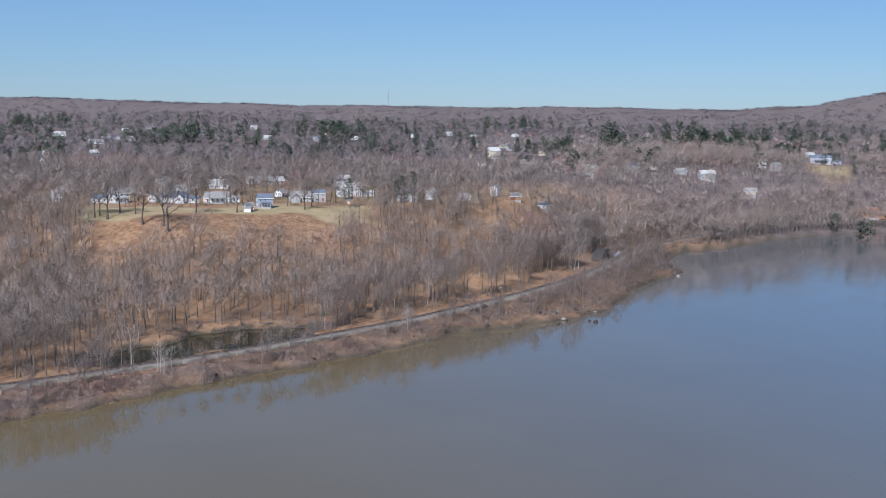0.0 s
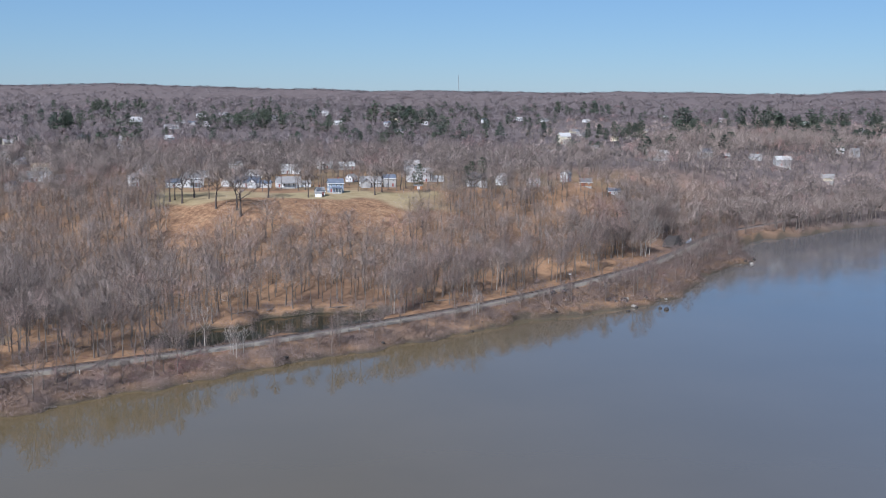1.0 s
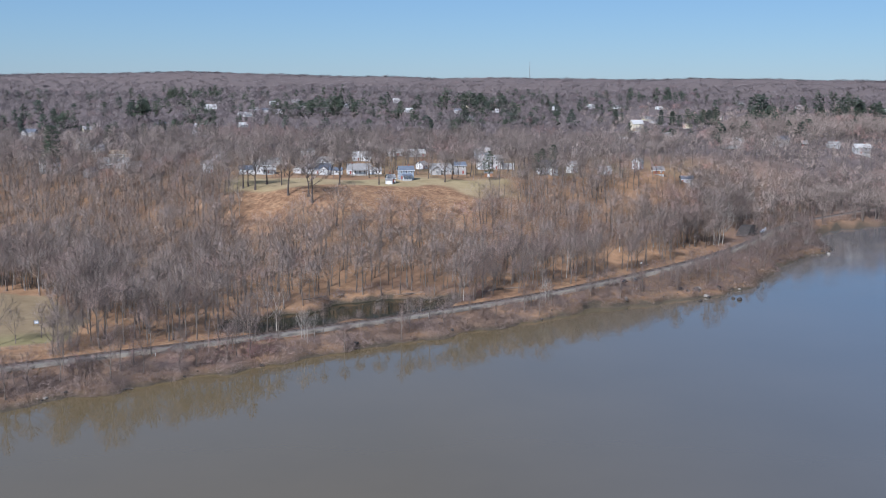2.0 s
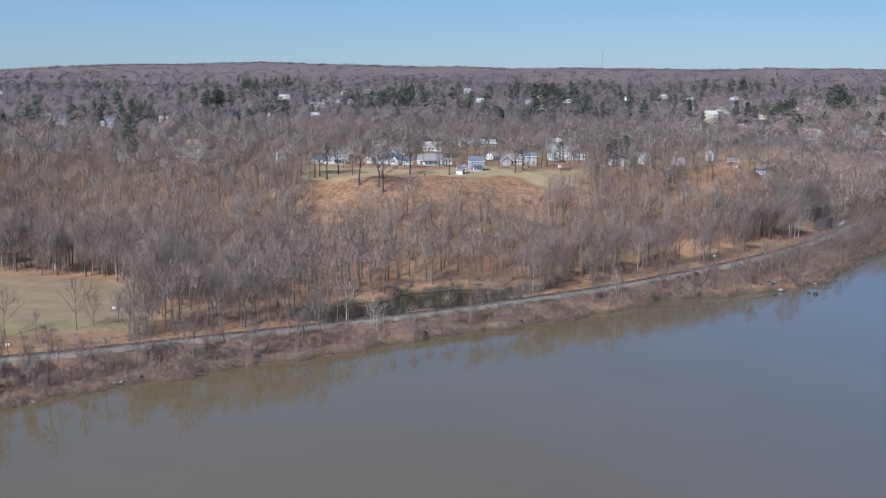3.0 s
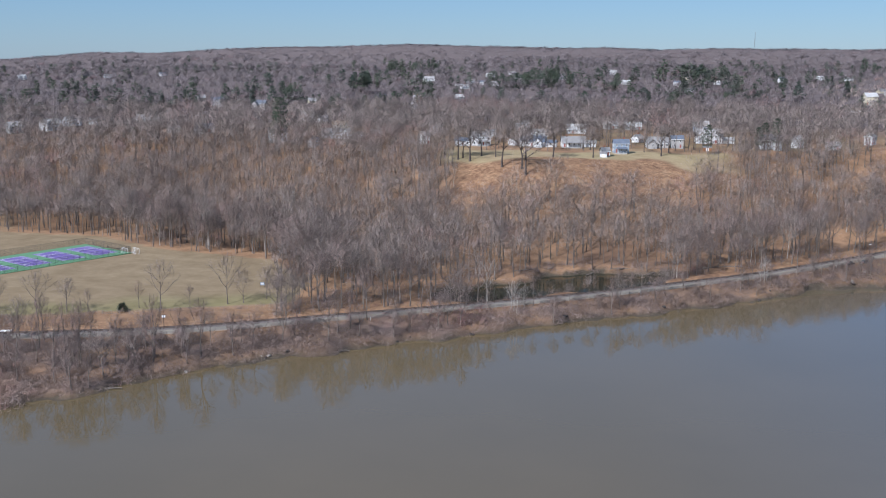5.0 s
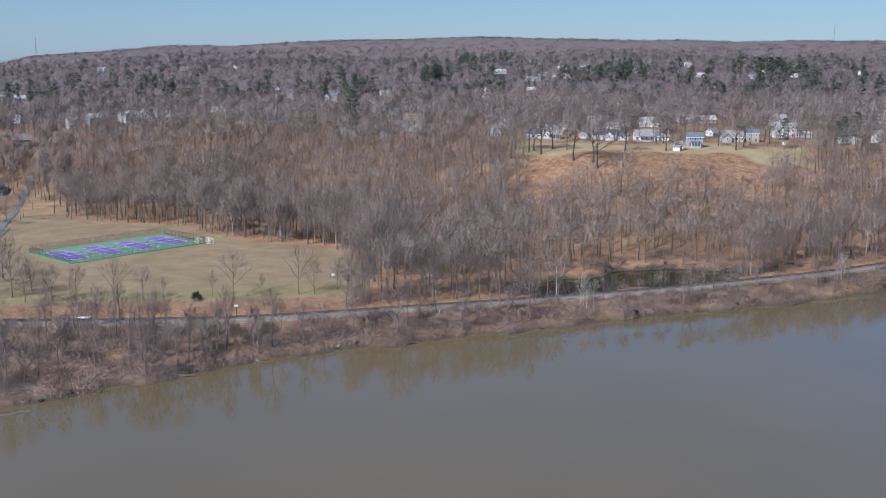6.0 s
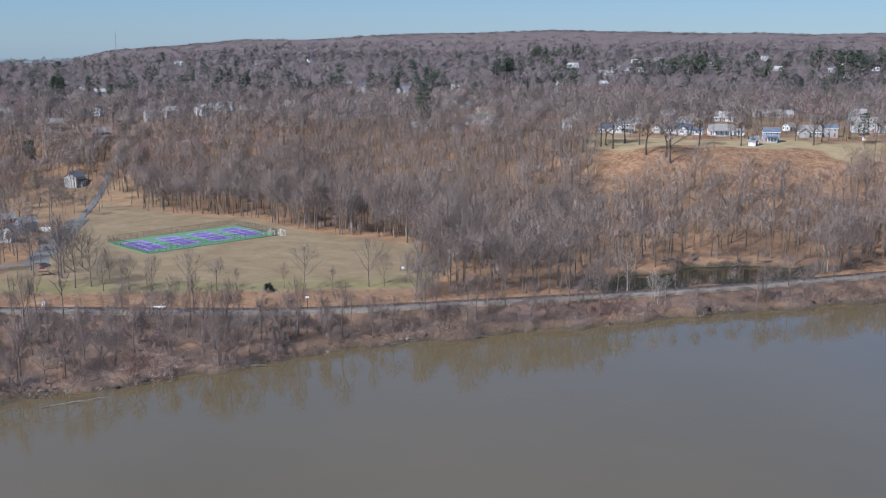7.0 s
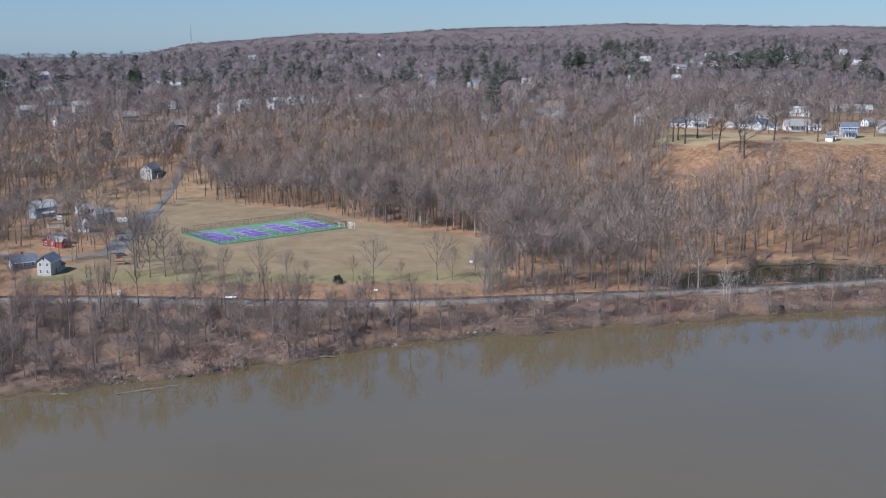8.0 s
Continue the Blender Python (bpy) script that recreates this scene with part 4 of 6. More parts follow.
rest += [(rng.randint(3), x, y, gz(x, y) - 0.3, rng.uniform(0, 6.28), rng.uniform(0.6, 1.1), rng.rand(), 1.2) for x, y in scatter]
woods("far_evergreens", "dark green pines standing among the far bare woods", rest, FAR_PINES, BARK, NEEDLES)

# ---- single trees ----
for x, y, hh in ((-196, 601, 25), (-187, 595, 26), (-184, 608, 22), (-163, 579, 27), (-150, 574, 26), (-146, 566, 28), (-141, 610, 22), (-119, 617, 18),
                 (-81, 658, 17), (-206, 605, 22), (-194, 604, 20), (-174, 604, 16)):
    k = rng.randint(2)
    plant(SHADE[k], "lawn_tree", x, y, rng.uniform(0, 6.28), hh / (20, 18)[k], "large bare shade tree on the dry lawn above the slope", group="trees on the lawn")
for x, y, hh in ((-58, 658, 19), (-30, 678, 16), (-20, 686, 21), (-27, 690, 18), (-332, 638, 33), (-338, 645, 22), (-373, 809, 22), (-507, 468, 15), (-519, 450, 13), (-513, 431, 12), (-491, 385, 12), (-797, 646, 19), (-752, 580, 20), (-491, 527, 17)):
    pine_tree(2, x, y, hh, "full green pine beside the houses on the hill")
for x, y, hh in ((-222, 330, 17), (-203, 345, 18), (-198, 348, 12), (-251, 314, 12), (-260, 309, 15), (-275, 306, 12), (-280, 299, 13), (-288, 294, 13),
                 (-281, 297, 10), (-213, 335, 8), (-230, 328, 8), (-244, 317, 8), (-307, 291, 21), (-301, 293, 21), (-297, 297, 19), (-312, 296, 22),
                 (-298, 308, 13), (-193, 357, 12), (-190, 360, 10), (-186, 352, 13), (-318, 303, 22), (-324, 310, 21), (-330, 300, 20), (-334, 318, 21), (-326, 322, 18), (-340, 308, 20)):
    kind, base = (SLIM[rng.randint(3)], 11) if hh < 11 else (OPEN[1], 18) if hh > 14 else (OPEN[2], 14)
    plant(kind, "field_tree", x, y, rng.uniform(0, 6.28), 1.2 * hh / base, "bare tree in the row along the playing field", group="trees along the field")
for x, y, hh, k in ((-148, 316, 20, 3), (-138, 366, 23, 0), (-63, 407, 12, 3), (-182, 298, 13, 1), (-122, 371, 13, 5)):
    plant(NEAR[k], "bank_tree", x, y, rng.uniform(0, 6.28), hh / (21, 18, 23, 16, 20, 14)[k], "bare spreading tree on the river bank", group="trees on the river bank")
for x, y, hh, k in ((-15, 457, 12, 0), (-100, 374, 12, 0), (-97, 377, 10, 0), (-101.5, 375.5, 11, 0), (-98.5, 372.8, 9, 0), (-14, 458.4, 10, 0), (-16.5, 455.6, 9, 0), (-258, 502, 25, 1), (-185, 560, 17, 0), (-4, 691, 20, 0), (-250, 512, 20, 1)):
    plant(PALE[k], "pale_tree", x, y, rng.uniform(0, 6.28), hh / (13, 17)[k], "bare tree with chalky white bark and limbs", group="white-barked trees")

for _ in range(70):
    a, dd = radians(rng.uniform(-27, 1.0)), rng.uniform(640, 760)
    x, y = dd * math.sin(a), dd * math.cos(a)
    if np.hypot(PLOTS[:, 0] - x, PLOTS[:, 1] - y).min() > 9:
        plant(SHADE[rng.randint(2)], "yard_tree", x, y, rng.uniform(0, 6.28), rng.uniform(0.6, 1.0), "bare tree in a yard between the houses", group="yard trees")

for _ in range(190):
    x, y = rng.uniform(-540, -325), rng.uniform(250, 560)
    clear = np.hypot(PLOTS[:, 0] - x, PLOTS[:, 1] - y).min() > 9 and min(dist_line(np.array([x]), np.array([y]), np.array(r, float))[0] for r in (ROAD, ROAD2)) > 5
    if clear and not before_lots(x, y) and not inside(np.array([x]), np.array([y]), FIELD)[0] and dist_line(np.array([x]), np.array([y]), RAIL)[0] > 14:
        plant(NEAR[(0, 1, 3)[rng.randint(3)]], "yard_tree", x, y, rng.uniform(0, 6.28), rng.uniform(0.7, 1.15), "bare tree in a yard between the houses", group="yard trees")

for x, y in front[rng.choice(len(front), 22, replace=False)] + rng.normal(0, 2.0, (22, 2)):
    plant(PALE[1], "pale_tree", x, y, rng.uniform(0, 6.28), rng.uniform(1.0, 1.4), "bare tree with chalky white bark and limbs", group="white-barked trees")
for x, y in ((60, 640), (88, 690), (40, 610), (110, 745), (75, 720), (130, 770), (20, 585), (150, 790), (-20, 560), (5, 600), (170, 815), (190, 842)):
    plant(PALE[1], "pale_tree", x, y, rng.uniform(0, 6.28), rng.uniform(1.0, 1.35), "bare tree with chalky white bark and limbs", group="white-barked trees")

# slim trees and vines on the bank between the track and the water
bank = jitter_grid(250, 760, -58, 14, lambda d: 4.6)
s_in, rd, up = inland(bank[:, 0], bank[:, 1]), dist_line(bank[:, 0], bank[:, 1], RAIL), inside(bank[:, 0], bank[:, 1], UPLAND)
bank = bank[(s_in > 1.5) & ~up & (rd > 5.5) & (rng.rand(len(bank)) < np.where(bank[:, 0] < -190, 0.30, 0.30))]
rng.shuffle(bank)
shore_row = np.array([(x, y) for x, y in jitter_grid(640, 960, 8, 25, lambda d: 6.5)])
s_in, rd = inland(shore_row[:, 0], shore_row[:, 1]), dist_line(shore_row[:, 0], shore_row[:, 1], RAIL)
shore_row = shore_row[(s_in > 4) & (s_in < 45) & (rd > 3.5)]
for x, y in shore_row[rng.choice(len(shore_row), min(90, len(shore_row)), replace=False)]:
    plant(NEAR[(1, 3, 5)[rng.randint(3)]], "shore_tree", x, y, rng.uniform(0, 6.28), rng.uniform(0.5, 0.75), "bare spreading tree leaning over the shore", group="trees on the far shore")
for x, y in bank[:260]:
    if rng.rand() < 0.7:
        plant(SLIM[rng.randint(3)], "bank_sapling", x, y, rng.uniform(0, 6.28), rng.uniform(0.7, 1.35) * (1.35 if x < -90 else 1.0), "slim bare sapling hung with vines on the bank", group="saplings on the bank")
    else:
        plant(NEAR[(1, 3, 5)[rng.randint(3)]], "bank_tree", x, y, rng.uniform(0, 6.28), rng.uniform(0.55, 0.8) * (1.2 if x < -90 else 1.0), "bare spreading tree on the river bank", group="trees on the river bank")

# brush, vines and dry reeds
brush = jitter_grid(230, 760, -58, 14, lambda d: 2.25)
s_in, rd = inland(brush[:, 0], brush[:, 1]), dist_line(brush[:, 0], brush[:, 1], RAIL)
up = inside(brush[:, 0], brush[:, 1], UPLAND)
thick = np.where(s_in < 9, 0.98, 0.78 + 0.3 * wave(brush[:, 0], brush[:, 1], 22, 41))
brush = brush[(s_in > 0.2) & ~up & (rd > 5) & (rng.rand(len(brush)) < thick)]
more = jitter_grid(330, 560, -56, 8, lambda d: 5.0)
rd = dist_line(more[:, 0], more[:, 1], RAIL)
more = more[inside(more[:, 0], more[:, 1], UPLAND) & (rd > 8) & (rd < 60) & (pond_d(more[:, 0], more[:, 1]) > 1.15) & ~inside(more[:, 0], more[:, 1], FIELD) & (rng.rand(len(more)) < 0.35)]
far_bank = jitter_grid(600, 1050, 5, 26, lambda d: 4.5)
s_in = inland(far_bank[:, 0], far_bank[:, 1])
far_bank = far_bank[(s_in > 1) & (s_in < 70) & (dist_line(far_bank[:, 0], far_bank[:, 1], RAIL) > 5) & (rng.rand(len(far_bank)) < 0.5)]
edge = jitter_grid(380, 500, -19, -5, lambda d: 2.3)
pd = pond_d(edge[:, 0], edge[:, 1])
edge = edge[(pd > 1.02) & (pd < 1.5) & (dist_line(edge[:, 0], edge[:, 1], RAIL) > 8) & (rng.rand(len(edge)) < 0.5)]
allb = np.vstack([brush, more, far_bank, edge])
zz, tn = ground(allb[:, 0], allb[:, 1]), tints(allb[:, 0], allb[:, 1])
tall = 1.55 + 0.7 * np.clip(wave(allb[:, 0], allb[:, 1], 15, 42), -0.5, 1)
rows_b = [(rng.randint(5), x, y, z - 0.05, rng.uniform(0, 6.28), h * rng.uniform(0.7, 1.4), t, rng.uniform(0.9, 1.4) * (1.0 if h < 2.05 else 1.5 / h)) for (x, y), z, t, h in zip(allb, zz, tn, tall)]
v, f, at = stamp(SHRUBS, rows_b)
tagged(arrays("brush", v, f, BRUSH, None, at), "tangled brown brush and vines along the bank", "brush", kind="stuff")
draped = bank[(bank[:, 0] < -110) & (rng.rand(len(bank)) < 0.75)]
v, f, at = stamp(VINES, [(rng.randint(4), x, y, gz(x, y) - 0.2, rng.uniform(0, 6.28), rng.uniform(0.5, 1.25), rng.rand(), rng.uniform(0.9, 1.4)) for x, y in draped])
tagged(arrays("vines", v, f, VINE, None, at), "dense mauve-brown vines draped over trees on the bank", "vines", kind="stuff")
reed = np.vstack([jitter_grid(430, 560, -3, 8, lambda d: 1.8), jitter_grid(330, 430, -30, -10, lambda d: 3.0)])
s_in, rd = inland(reed[:, 0], reed[:, 1]), dist_line(reed[:, 0], reed[:, 1], RAIL)
reed = reed[(s_in > 4) & ~inside(reed[:, 0], reed[:, 1], UPLAND) & (rd > 4.5) & (rng.rand(len(reed)) < 0.3 + 0.5 * wave(reed[:, 0], reed[:, 1], 30, 43))]
zz = ground(reed[:, 0], reed[:, 1])
v, f, at = stamp(SHRUBS, [(rng.randint(5), x, y, z, rng.uniform(0, 6.28), rng.uniform(0.4, 0.7), rng.rand(), 1.2) for (x, y), z in zip(reed, zz)])
tagged(arrays("dry_reeds", v, f, REED, None, at), "pale dry reeds and grass beside the road", "reeds", kind="stuff")

# tufts of dry grass and low shrubs on the open slope
tuft = jitter_grid(552, 690, -19, 0, lambda d: 2.6)
sedge, lawn = clear_slope(tuft[:, 0], tuft[:, 1])
tuft = tuft[(sedge > 0.4) & (rng.rand(len(tuft)) < 0.55 + 0.4 * wave(tuft[:, 0], tuft[:, 1], 17, 51))]
zz = ground(tuft[:, 0], tuft[:, 1])
v, f, at = stamp([(m[0], m[1][:26], m[2]) for m in SHRUBS], [(rng.randint(5), x, y, z - 0.1, rng.uniform(0, 6.28), rng.uniform(0.25, 0.6), rng.rand(), 1.3) for (x, y), z in zip(tuft, zz)])
tagged(arrays("grass_tufts", v, f, REED, None, at), "rough tufts of tan grass on the open slope", "grass", kind="stuff")
tuft = jitter_grid(330, 440, -54, -24, lambda d: 1.9)
rd = dist_line(tuft[:, 0], tuft[:, 1], RAIL)
tuft = tuft[inside(tuft[:, 0], tuft[:, 1], UPLAND) & (rd > 7) & (rd < 40) & ~inside(tuft[:, 0], tuft[:, 1], FIELD) & (rng.rand(len(tuft)) < 0.5)]
zz = ground(tuft[:, 0], tuft[:, 1])
v, f, at = stamp([(m[0], m[1][:26], m[2]) for m in SHRUBS], [(rng.randint(5), x, y, z - 0.1, rng.uniform(0, 6.28), rng.uniform(0.3, 0.8), rng.rand(), 1.3) for (x, y), z in zip(tuft, zz)])
tagged(arrays("bank_grass", v, f, REED, None, at), "rough tan grass on the railway bank below the field", "grass", kind="stuff")
for x, y, hh in ((-132, 588, 4), (-128, 590, 5), (-120, 585, 4), (-137, 583, 3)):
    plant(SLIM[1], "thicket", x, y, rng.uniform(0, 6.28), hh / 9, "low dark thicket on the open sedge slope", "shrub", "thickets on the slope")

# ---- houses ----
PAINT = {"white": plain("white_siding", (0.66, 0.66, 0.66), 0.6, 0.3, 0.08), "off-white": plain("off_white_siding", (0.44, 0.43, 0.415), 0.7, 0.3, 0.1), "cream": plain("cream_siding", (0.62, 0.55, 0.40), 0.7, 0.3, 0.1),
         "grey": plain("grey_siding", (0.40, 0.39, 0.38), 0.7, 0.3, 0.1), "blue": plain("blue_siding", (0.27, 0.32, 0.39), 0.7, 0.3, 0.1),
         "red": plain("barn_red_siding", (0.30, 0.07, 0.05), 0.8, 0.2, 0.15), "brown": plain("brown_siding", (0.33, 0.17, 0.09), 0.8, 0.2, 0.12),
         "yellow": plain("yellow_siding", (0.62, 0.50, 0.22), 0.7, 0.3, 0.1), "lavender": plain("lavender_grey_siding", (0.36, 0.37, 0.46), 0.7, 0.3, 0.1),
         "black": plain("charcoal_siding", (0.04, 0.042, 0.05), 0.7, 0.3, 0.15)}


def make_shingles(name, c):
    k = Mat(name, 0.85, 0.2).own()
    lo, hi = tuple(v * 0.78 for v in c), tuple(v * 1.18 for v in c)
    base = k.ramp(k.noise(0.5, 4), (0.3, lo), (0.7, hi))
    wv = k.t.nodes.new("ShaderNodeTexWave")
    wv.bands_direction = "Z"
    wv.inputs["Scale"].default_value, wv.inputs["Distortion"].default_value = 2.2, 0.6
    k.t.links.new(k.co, wv.inputs["Vector"])
    k.color(k.mix(k.calc("MULTIPLY", wv.outputs[1], 0.25), base, lo))
    k.bump(wv.outputs[1], 0.4, 0.03)
    return k.m


ROOF = {"slate": make_shingles("blue_grey_shingles", (0.13, 0.15, 0.19)), "grey": make_shingles("grey_shingles", (0.25, 0.24, 0.235)),
        "pale": make_shingles("pale_shingles", (0.46, 0.45, 0.44)), "black": make_shingles("black_shingles", (0.06, 0.058, 0.058)),
        "brown": make_shingles("tan_shingles", (0.28, 0.20, 0.13)), "red": make_shingles("rust_shingles", (0.30, 0.13, 0.08))}
WORD = {"slate": "blue-grey", "grey": "grey", "pale": "pale grey", "black": "black", "brown": "tan", "red": "rust-red"}
TRIM = plain("white_trim", (0.8, 0.8, 0.79), 0.5, 0.4, 0.05)
BRICK_RED = plain("chimney_brick", (0.27, 0.12, 0.085), 0.9, 0.2, 0.25, 4.0)
CONCRETE = plain("concrete", (0.38, 0.37, 0.35), 0.9, 0.2, 0.15)
DARK_WOOD = plain("dark_timber", (0.09, 0.06, 0.045), 0.8, 0.2, 0.2)


def make_glass():
    k = Mat("window_glass", 0.08, 0.6)
    k.color(k.ramp(k.noise(0.4), (0.3, (0.03, 0.035, 0.045)), (0.7, (0.07, 0.075, 0.085))))
    return k.m


GLASS = make_glass()


def mesh_of(name, bm, material):
    me = bpy.data.meshes.new(name)
    bm.to_mesh(me)
    bm.free()
    me.materials.append(material)
    return me


def sash(w, h):
    """A window's frame: four bars and a meeting rail; and its pane."""
    t = 0.11
    fr = boxes((-w / 2, -0.09, 0, -w / 2 + t, 0.02, h), (w / 2 - t, -0.09, 0, w / 2, 0.02, h), (-w / 2 + t, -0.09, 0, w / 2 - t, 0.02, t),
               (-w / 2 + t, -0.09, h - t, w / 2 - t, 0.02, h), (-w / 2 + t, -0.07, h / 2 - 0.04, w / 2 - t, 0.02, h / 2 + 0.04))
    return mesh_of("frame", fr, TRIM), mesh_of("pane", boxes((-w / 2 + t, -0.05, t, w / 2 - t, -0.01, h - t)), GLASS)


SASH = sash(1.05, 1.5)
DOOR_MESH = mesh_of("door", softened(boxes((-0.5, -0.09, 0, 0.5, 0.02, 2.05)), 0.02), plain("door_paint", (0.30, 0.10, 0.08), 0.5))


def window_on(parent, x, y, z, turn):
    w = new("window", SASH[0])
    w.parent = parent
    w.matrix_local = pose(x, y, z, 0, 0, turn)
    p = new("pane", SASH[1])
    p.parent = w


def gable_roof(w, d, z, rise, over=0.45, thick=0.2):
    """Two slabs that meet at the ridge."""
    bm = bmesh.new()
    for side in (-1, 1):
        slope = rise / (d / 2)
        y1, z1 = side * (d / 2 + over), z - slope * over
        q = [(-w / 2 - over, y1, z1), (w / 2 + over, y1, z1), (w / 2 + over, 0, z + rise), (-w / 2 - over, 0, z + rise)]
        lo = [bm.verts.new(p) for p in q]
        hi = [bm.verts.new((p[0], p[1], p[2] + thick)) for p in q]
        for f in ((0, 1, 2, 3),):
            bm.faces.new([lo[i] for i in f][::side]), bm.faces.new([hi[i] for i in f][::-side])
        for a in range(4):
            b = (a + 1) % 4
            bm.faces.new((lo[a], lo[b], hi[b], hi[a])[::-side])
    return bm


def house(x, y, turn, w, storeys, wall, roof, group, detail=2, porch=False, dormers=0, ell=False):
    """A gabled clapboard house; its long side faces local -y."""
    r = random.Random(int(x * 31 + y * 17))
    w *= 0.86
    root = new("house")
    root.matrix_world = pose(x, y, gz(x, y), 0, 0, turn)
    d = min(max(w * 0.62, 5.5), 9.0)
    hgt = 2.75 * storeys + 0.35
    rise = d * r.uniform(0.32, 0.44)
    part("foundation", boxes((-w / 2 + 0.05, -d / 2 + 0.05, -4.5, w / 2 - 0.05, d / 2 - 0.05, 0.35)), CONCRETE, root)
    bm = bmesh.new()
    prof = [(-d / 2, 0.35), (d / 2, 0.35), (d / 2, hgt), (0, hgt + rise), (-d / 2, hgt)]
    a = [bm.verts.new((-w / 2, p, q)) for p, q in prof]
    b = [bm.verts.new((w / 2, p, q)) for p, q in prof]
    bm.faces.new(a[::-1]), bm.faces.new(b)
    for i in range(5):
        bm.faces.new((a[i], a[(i + 1) % 5], b[(i + 1) % 5], b[i]))
    part("wall", bm, PAINT[wall], root)
    rf = part("roof", gable_roof(w, d, hgt, rise), ROOF[roof], root)
    for s in (-1, 1):
        slope = rise / (d / 2)
        part("fascia", boxes((-w / 2 - 0.48, s * (d / 2 + 0.45) - 0.04, hgt - slope * 0.45 - 0.14, w / 2 + 0.48, s * (d / 2 + 0.45) + 0.04, hgt - slope * 0.45 + 0.16)), TRIM, rf)
    if r.random() < 0.7:
        cx = r.uniform(-0.35, 0.35) * w
        part("chimney", boxes((cx - 0.4, -0.1, hgt + rise * 0.6, cx + 0.4, 0.7, hgt + rise + 1.0), (cx - 0.48, -0.18, hgt + rise + 1.0, cx + 0.48, 0.78, hgt + rise + 1.15)), BRICK_RED, rf)
    n = max(2, int(w / 2.7))
    door_at = r.randrange(n)
    for st in range(storeys):
        for k in range(n):
            wx = -w / 2 + w * (k + 0.5) / n
            if st == 0 and k == door_at and detail > 1:
                ob = new("door", DOOR_MESH)
                ob.parent = root
                ob.matrix_local = pose(wx, -d / 2, 0.37)
            elif detail > 1 or k % 2 == 0:
                window_on(root, wx, -d / 2, 1.15 + 2.75 * st, 0)
        if detail > 1:
            for k in (-0.25, 0.25):
                window_on(root, w / 2, k * d, 1.15 + 2.75 * st, 90)
                window_on(root, -w / 2, k * d, 1.15 + 2.75 * st, -90)
    if detail > 1:
        window_on(root, w / 2, 0, hgt + rise * 0.18, 90)
        window_on(root, -w / 2, 0, hgt + rise * 0.18, -90)
    for k in range(dormers):
        dx = -w / 2 + w * (k + 0.5) / dormers
        bm = bmesh.new()
        prof = [(-0.9, hgt + 0.2), (0.9, hgt + 0.2), (0.9, hgt + 1.5), (0, hgt + 2.2), (-0.9, hgt + 1.5)]
        a = [bm.verts.new((dx + p, -d / 2 + 0.5, q)) for p, q in prof]
        b = [bm.verts.new((dx + p, 0.2, q)) for p, q in prof]
        bm.faces.new(a), bm.faces.new(b[::-1])
        for i in range(5):
            bm.faces.new((a[(i + 1) % 5], a[i], b[i], b[(i + 1) % 5]))
        dm = part("dormer", bm, PAINT[wall], rf)
        w2 = new("pane", SASH[1])
        w2.parent = root
        w2.matrix_local = pose(dx, -d / 2 + 0.5, hgt + 0.35)
    if porch:
        pw = w * 0.62
        part("porch_floor", boxes((-pw / 2, -d / 2 - 2.6, -1.2, pw / 2, -d / 2, 0.4)), CONCRETE, root)
        bm = bmesh.new()
        q = [(-pw / 2 - 0.2, -d / 2 - 2.9, 2.75), (pw / 2 + 0.2, -d / 2 - 2.9, 2.75), (pw / 2 + 0.2, -d / 2, 3.5), (-pw / 2 - 0.2, -d / 2, 3.5)]
        lo, hi = [bm.verts.new(p) for p in q], [bm.verts.new((p[0], p[1], p[2] + 0.18)) for p in q]
        bm.faces.new(lo[::-1]), bm.faces.new(hi)
        for i in range(4):
            bm.faces.new((lo[i], lo[(i + 1) % 4], hi[(i + 1) % 4], hi[i]))
        part("porch_roof", bm, ROOF[roof], root)
        for k in range(4):
            px = -pw / 2 + 0.15 + (pw - 0.3) * k / 3
            part("porch_post", boxes((px - 0.1, -d / 2 - 2.6, 0.4, px + 0.1, -d / 2 - 2.4, 2.75)), TRIM, root)
    if ell:
        ew, ed = w * 0.45, 5.0
        bm = boxes((w / 2 - 0.1, -ed / 2, -1.0, w / 2 + ew, ed / 2, 2.6))
        part("wing", bm, PAINT[wall], root)
        rb = gable_roof(ew, ed, 2.6, 1.5)
        bmesh.ops.translate(rb, verts=rb.verts[:], vec=(w / 2 + ew / 2, 0, 0))
        part("wing_roof", rb, ROOF[roof], root)
        window_on(root, w / 2 + ew / 2, -ed / 2, 0.9, 0)
    if w > 9.5 and not porch and r.random() < 0.6:
        # a gabled front wing, its ridge across the main one
        fw, fd, fx = w * r.uniform(0.3, 0.42), r.uniform(1.6, 3.4), r.choice((-1, 1)) * w * 0.26
        fh, fr = hgt - 0.25, fw * 0.42
        bm = bmesh.new()
        prof = [(-fw / 2, -1.0), (fw / 2, -1.0), (fw / 2, fh), (0, fh + fr), (-fw / 2, fh)]
        a = [bm.verts.new((fx + p, -d / 2 - fd, q)) for p, q in prof]
        b = [bm.verts.new((fx + p, -d / 2 + 0.6, q)) for p, q in prof]
        bm.faces.new(a), bm.faces.new(b[::-1])
        for i in range(5):
            bm.faces.new((a[(i + 1) % 5], a[i], b[i], b[(i + 1) % 5]))
        part("front_wing", bm, PAINT[wall], root)
        rb = gable_roof(fd + 2.4, fw, fh, fr, 0.3, 0.16)
        bmesh.ops.rotate(rb, verts=rb.verts[:], cent=(0, 0, 0), matrix=Matrix.Rotation(math.pi / 2, 3, "Z"))
        bmesh.ops.translate(rb, verts=rb.verts[:], vec=(fx, -d / 2 - fd / 2 + 1.2, 0.03))
        part("front_wing_roof", rb, ROOF[roof], root)
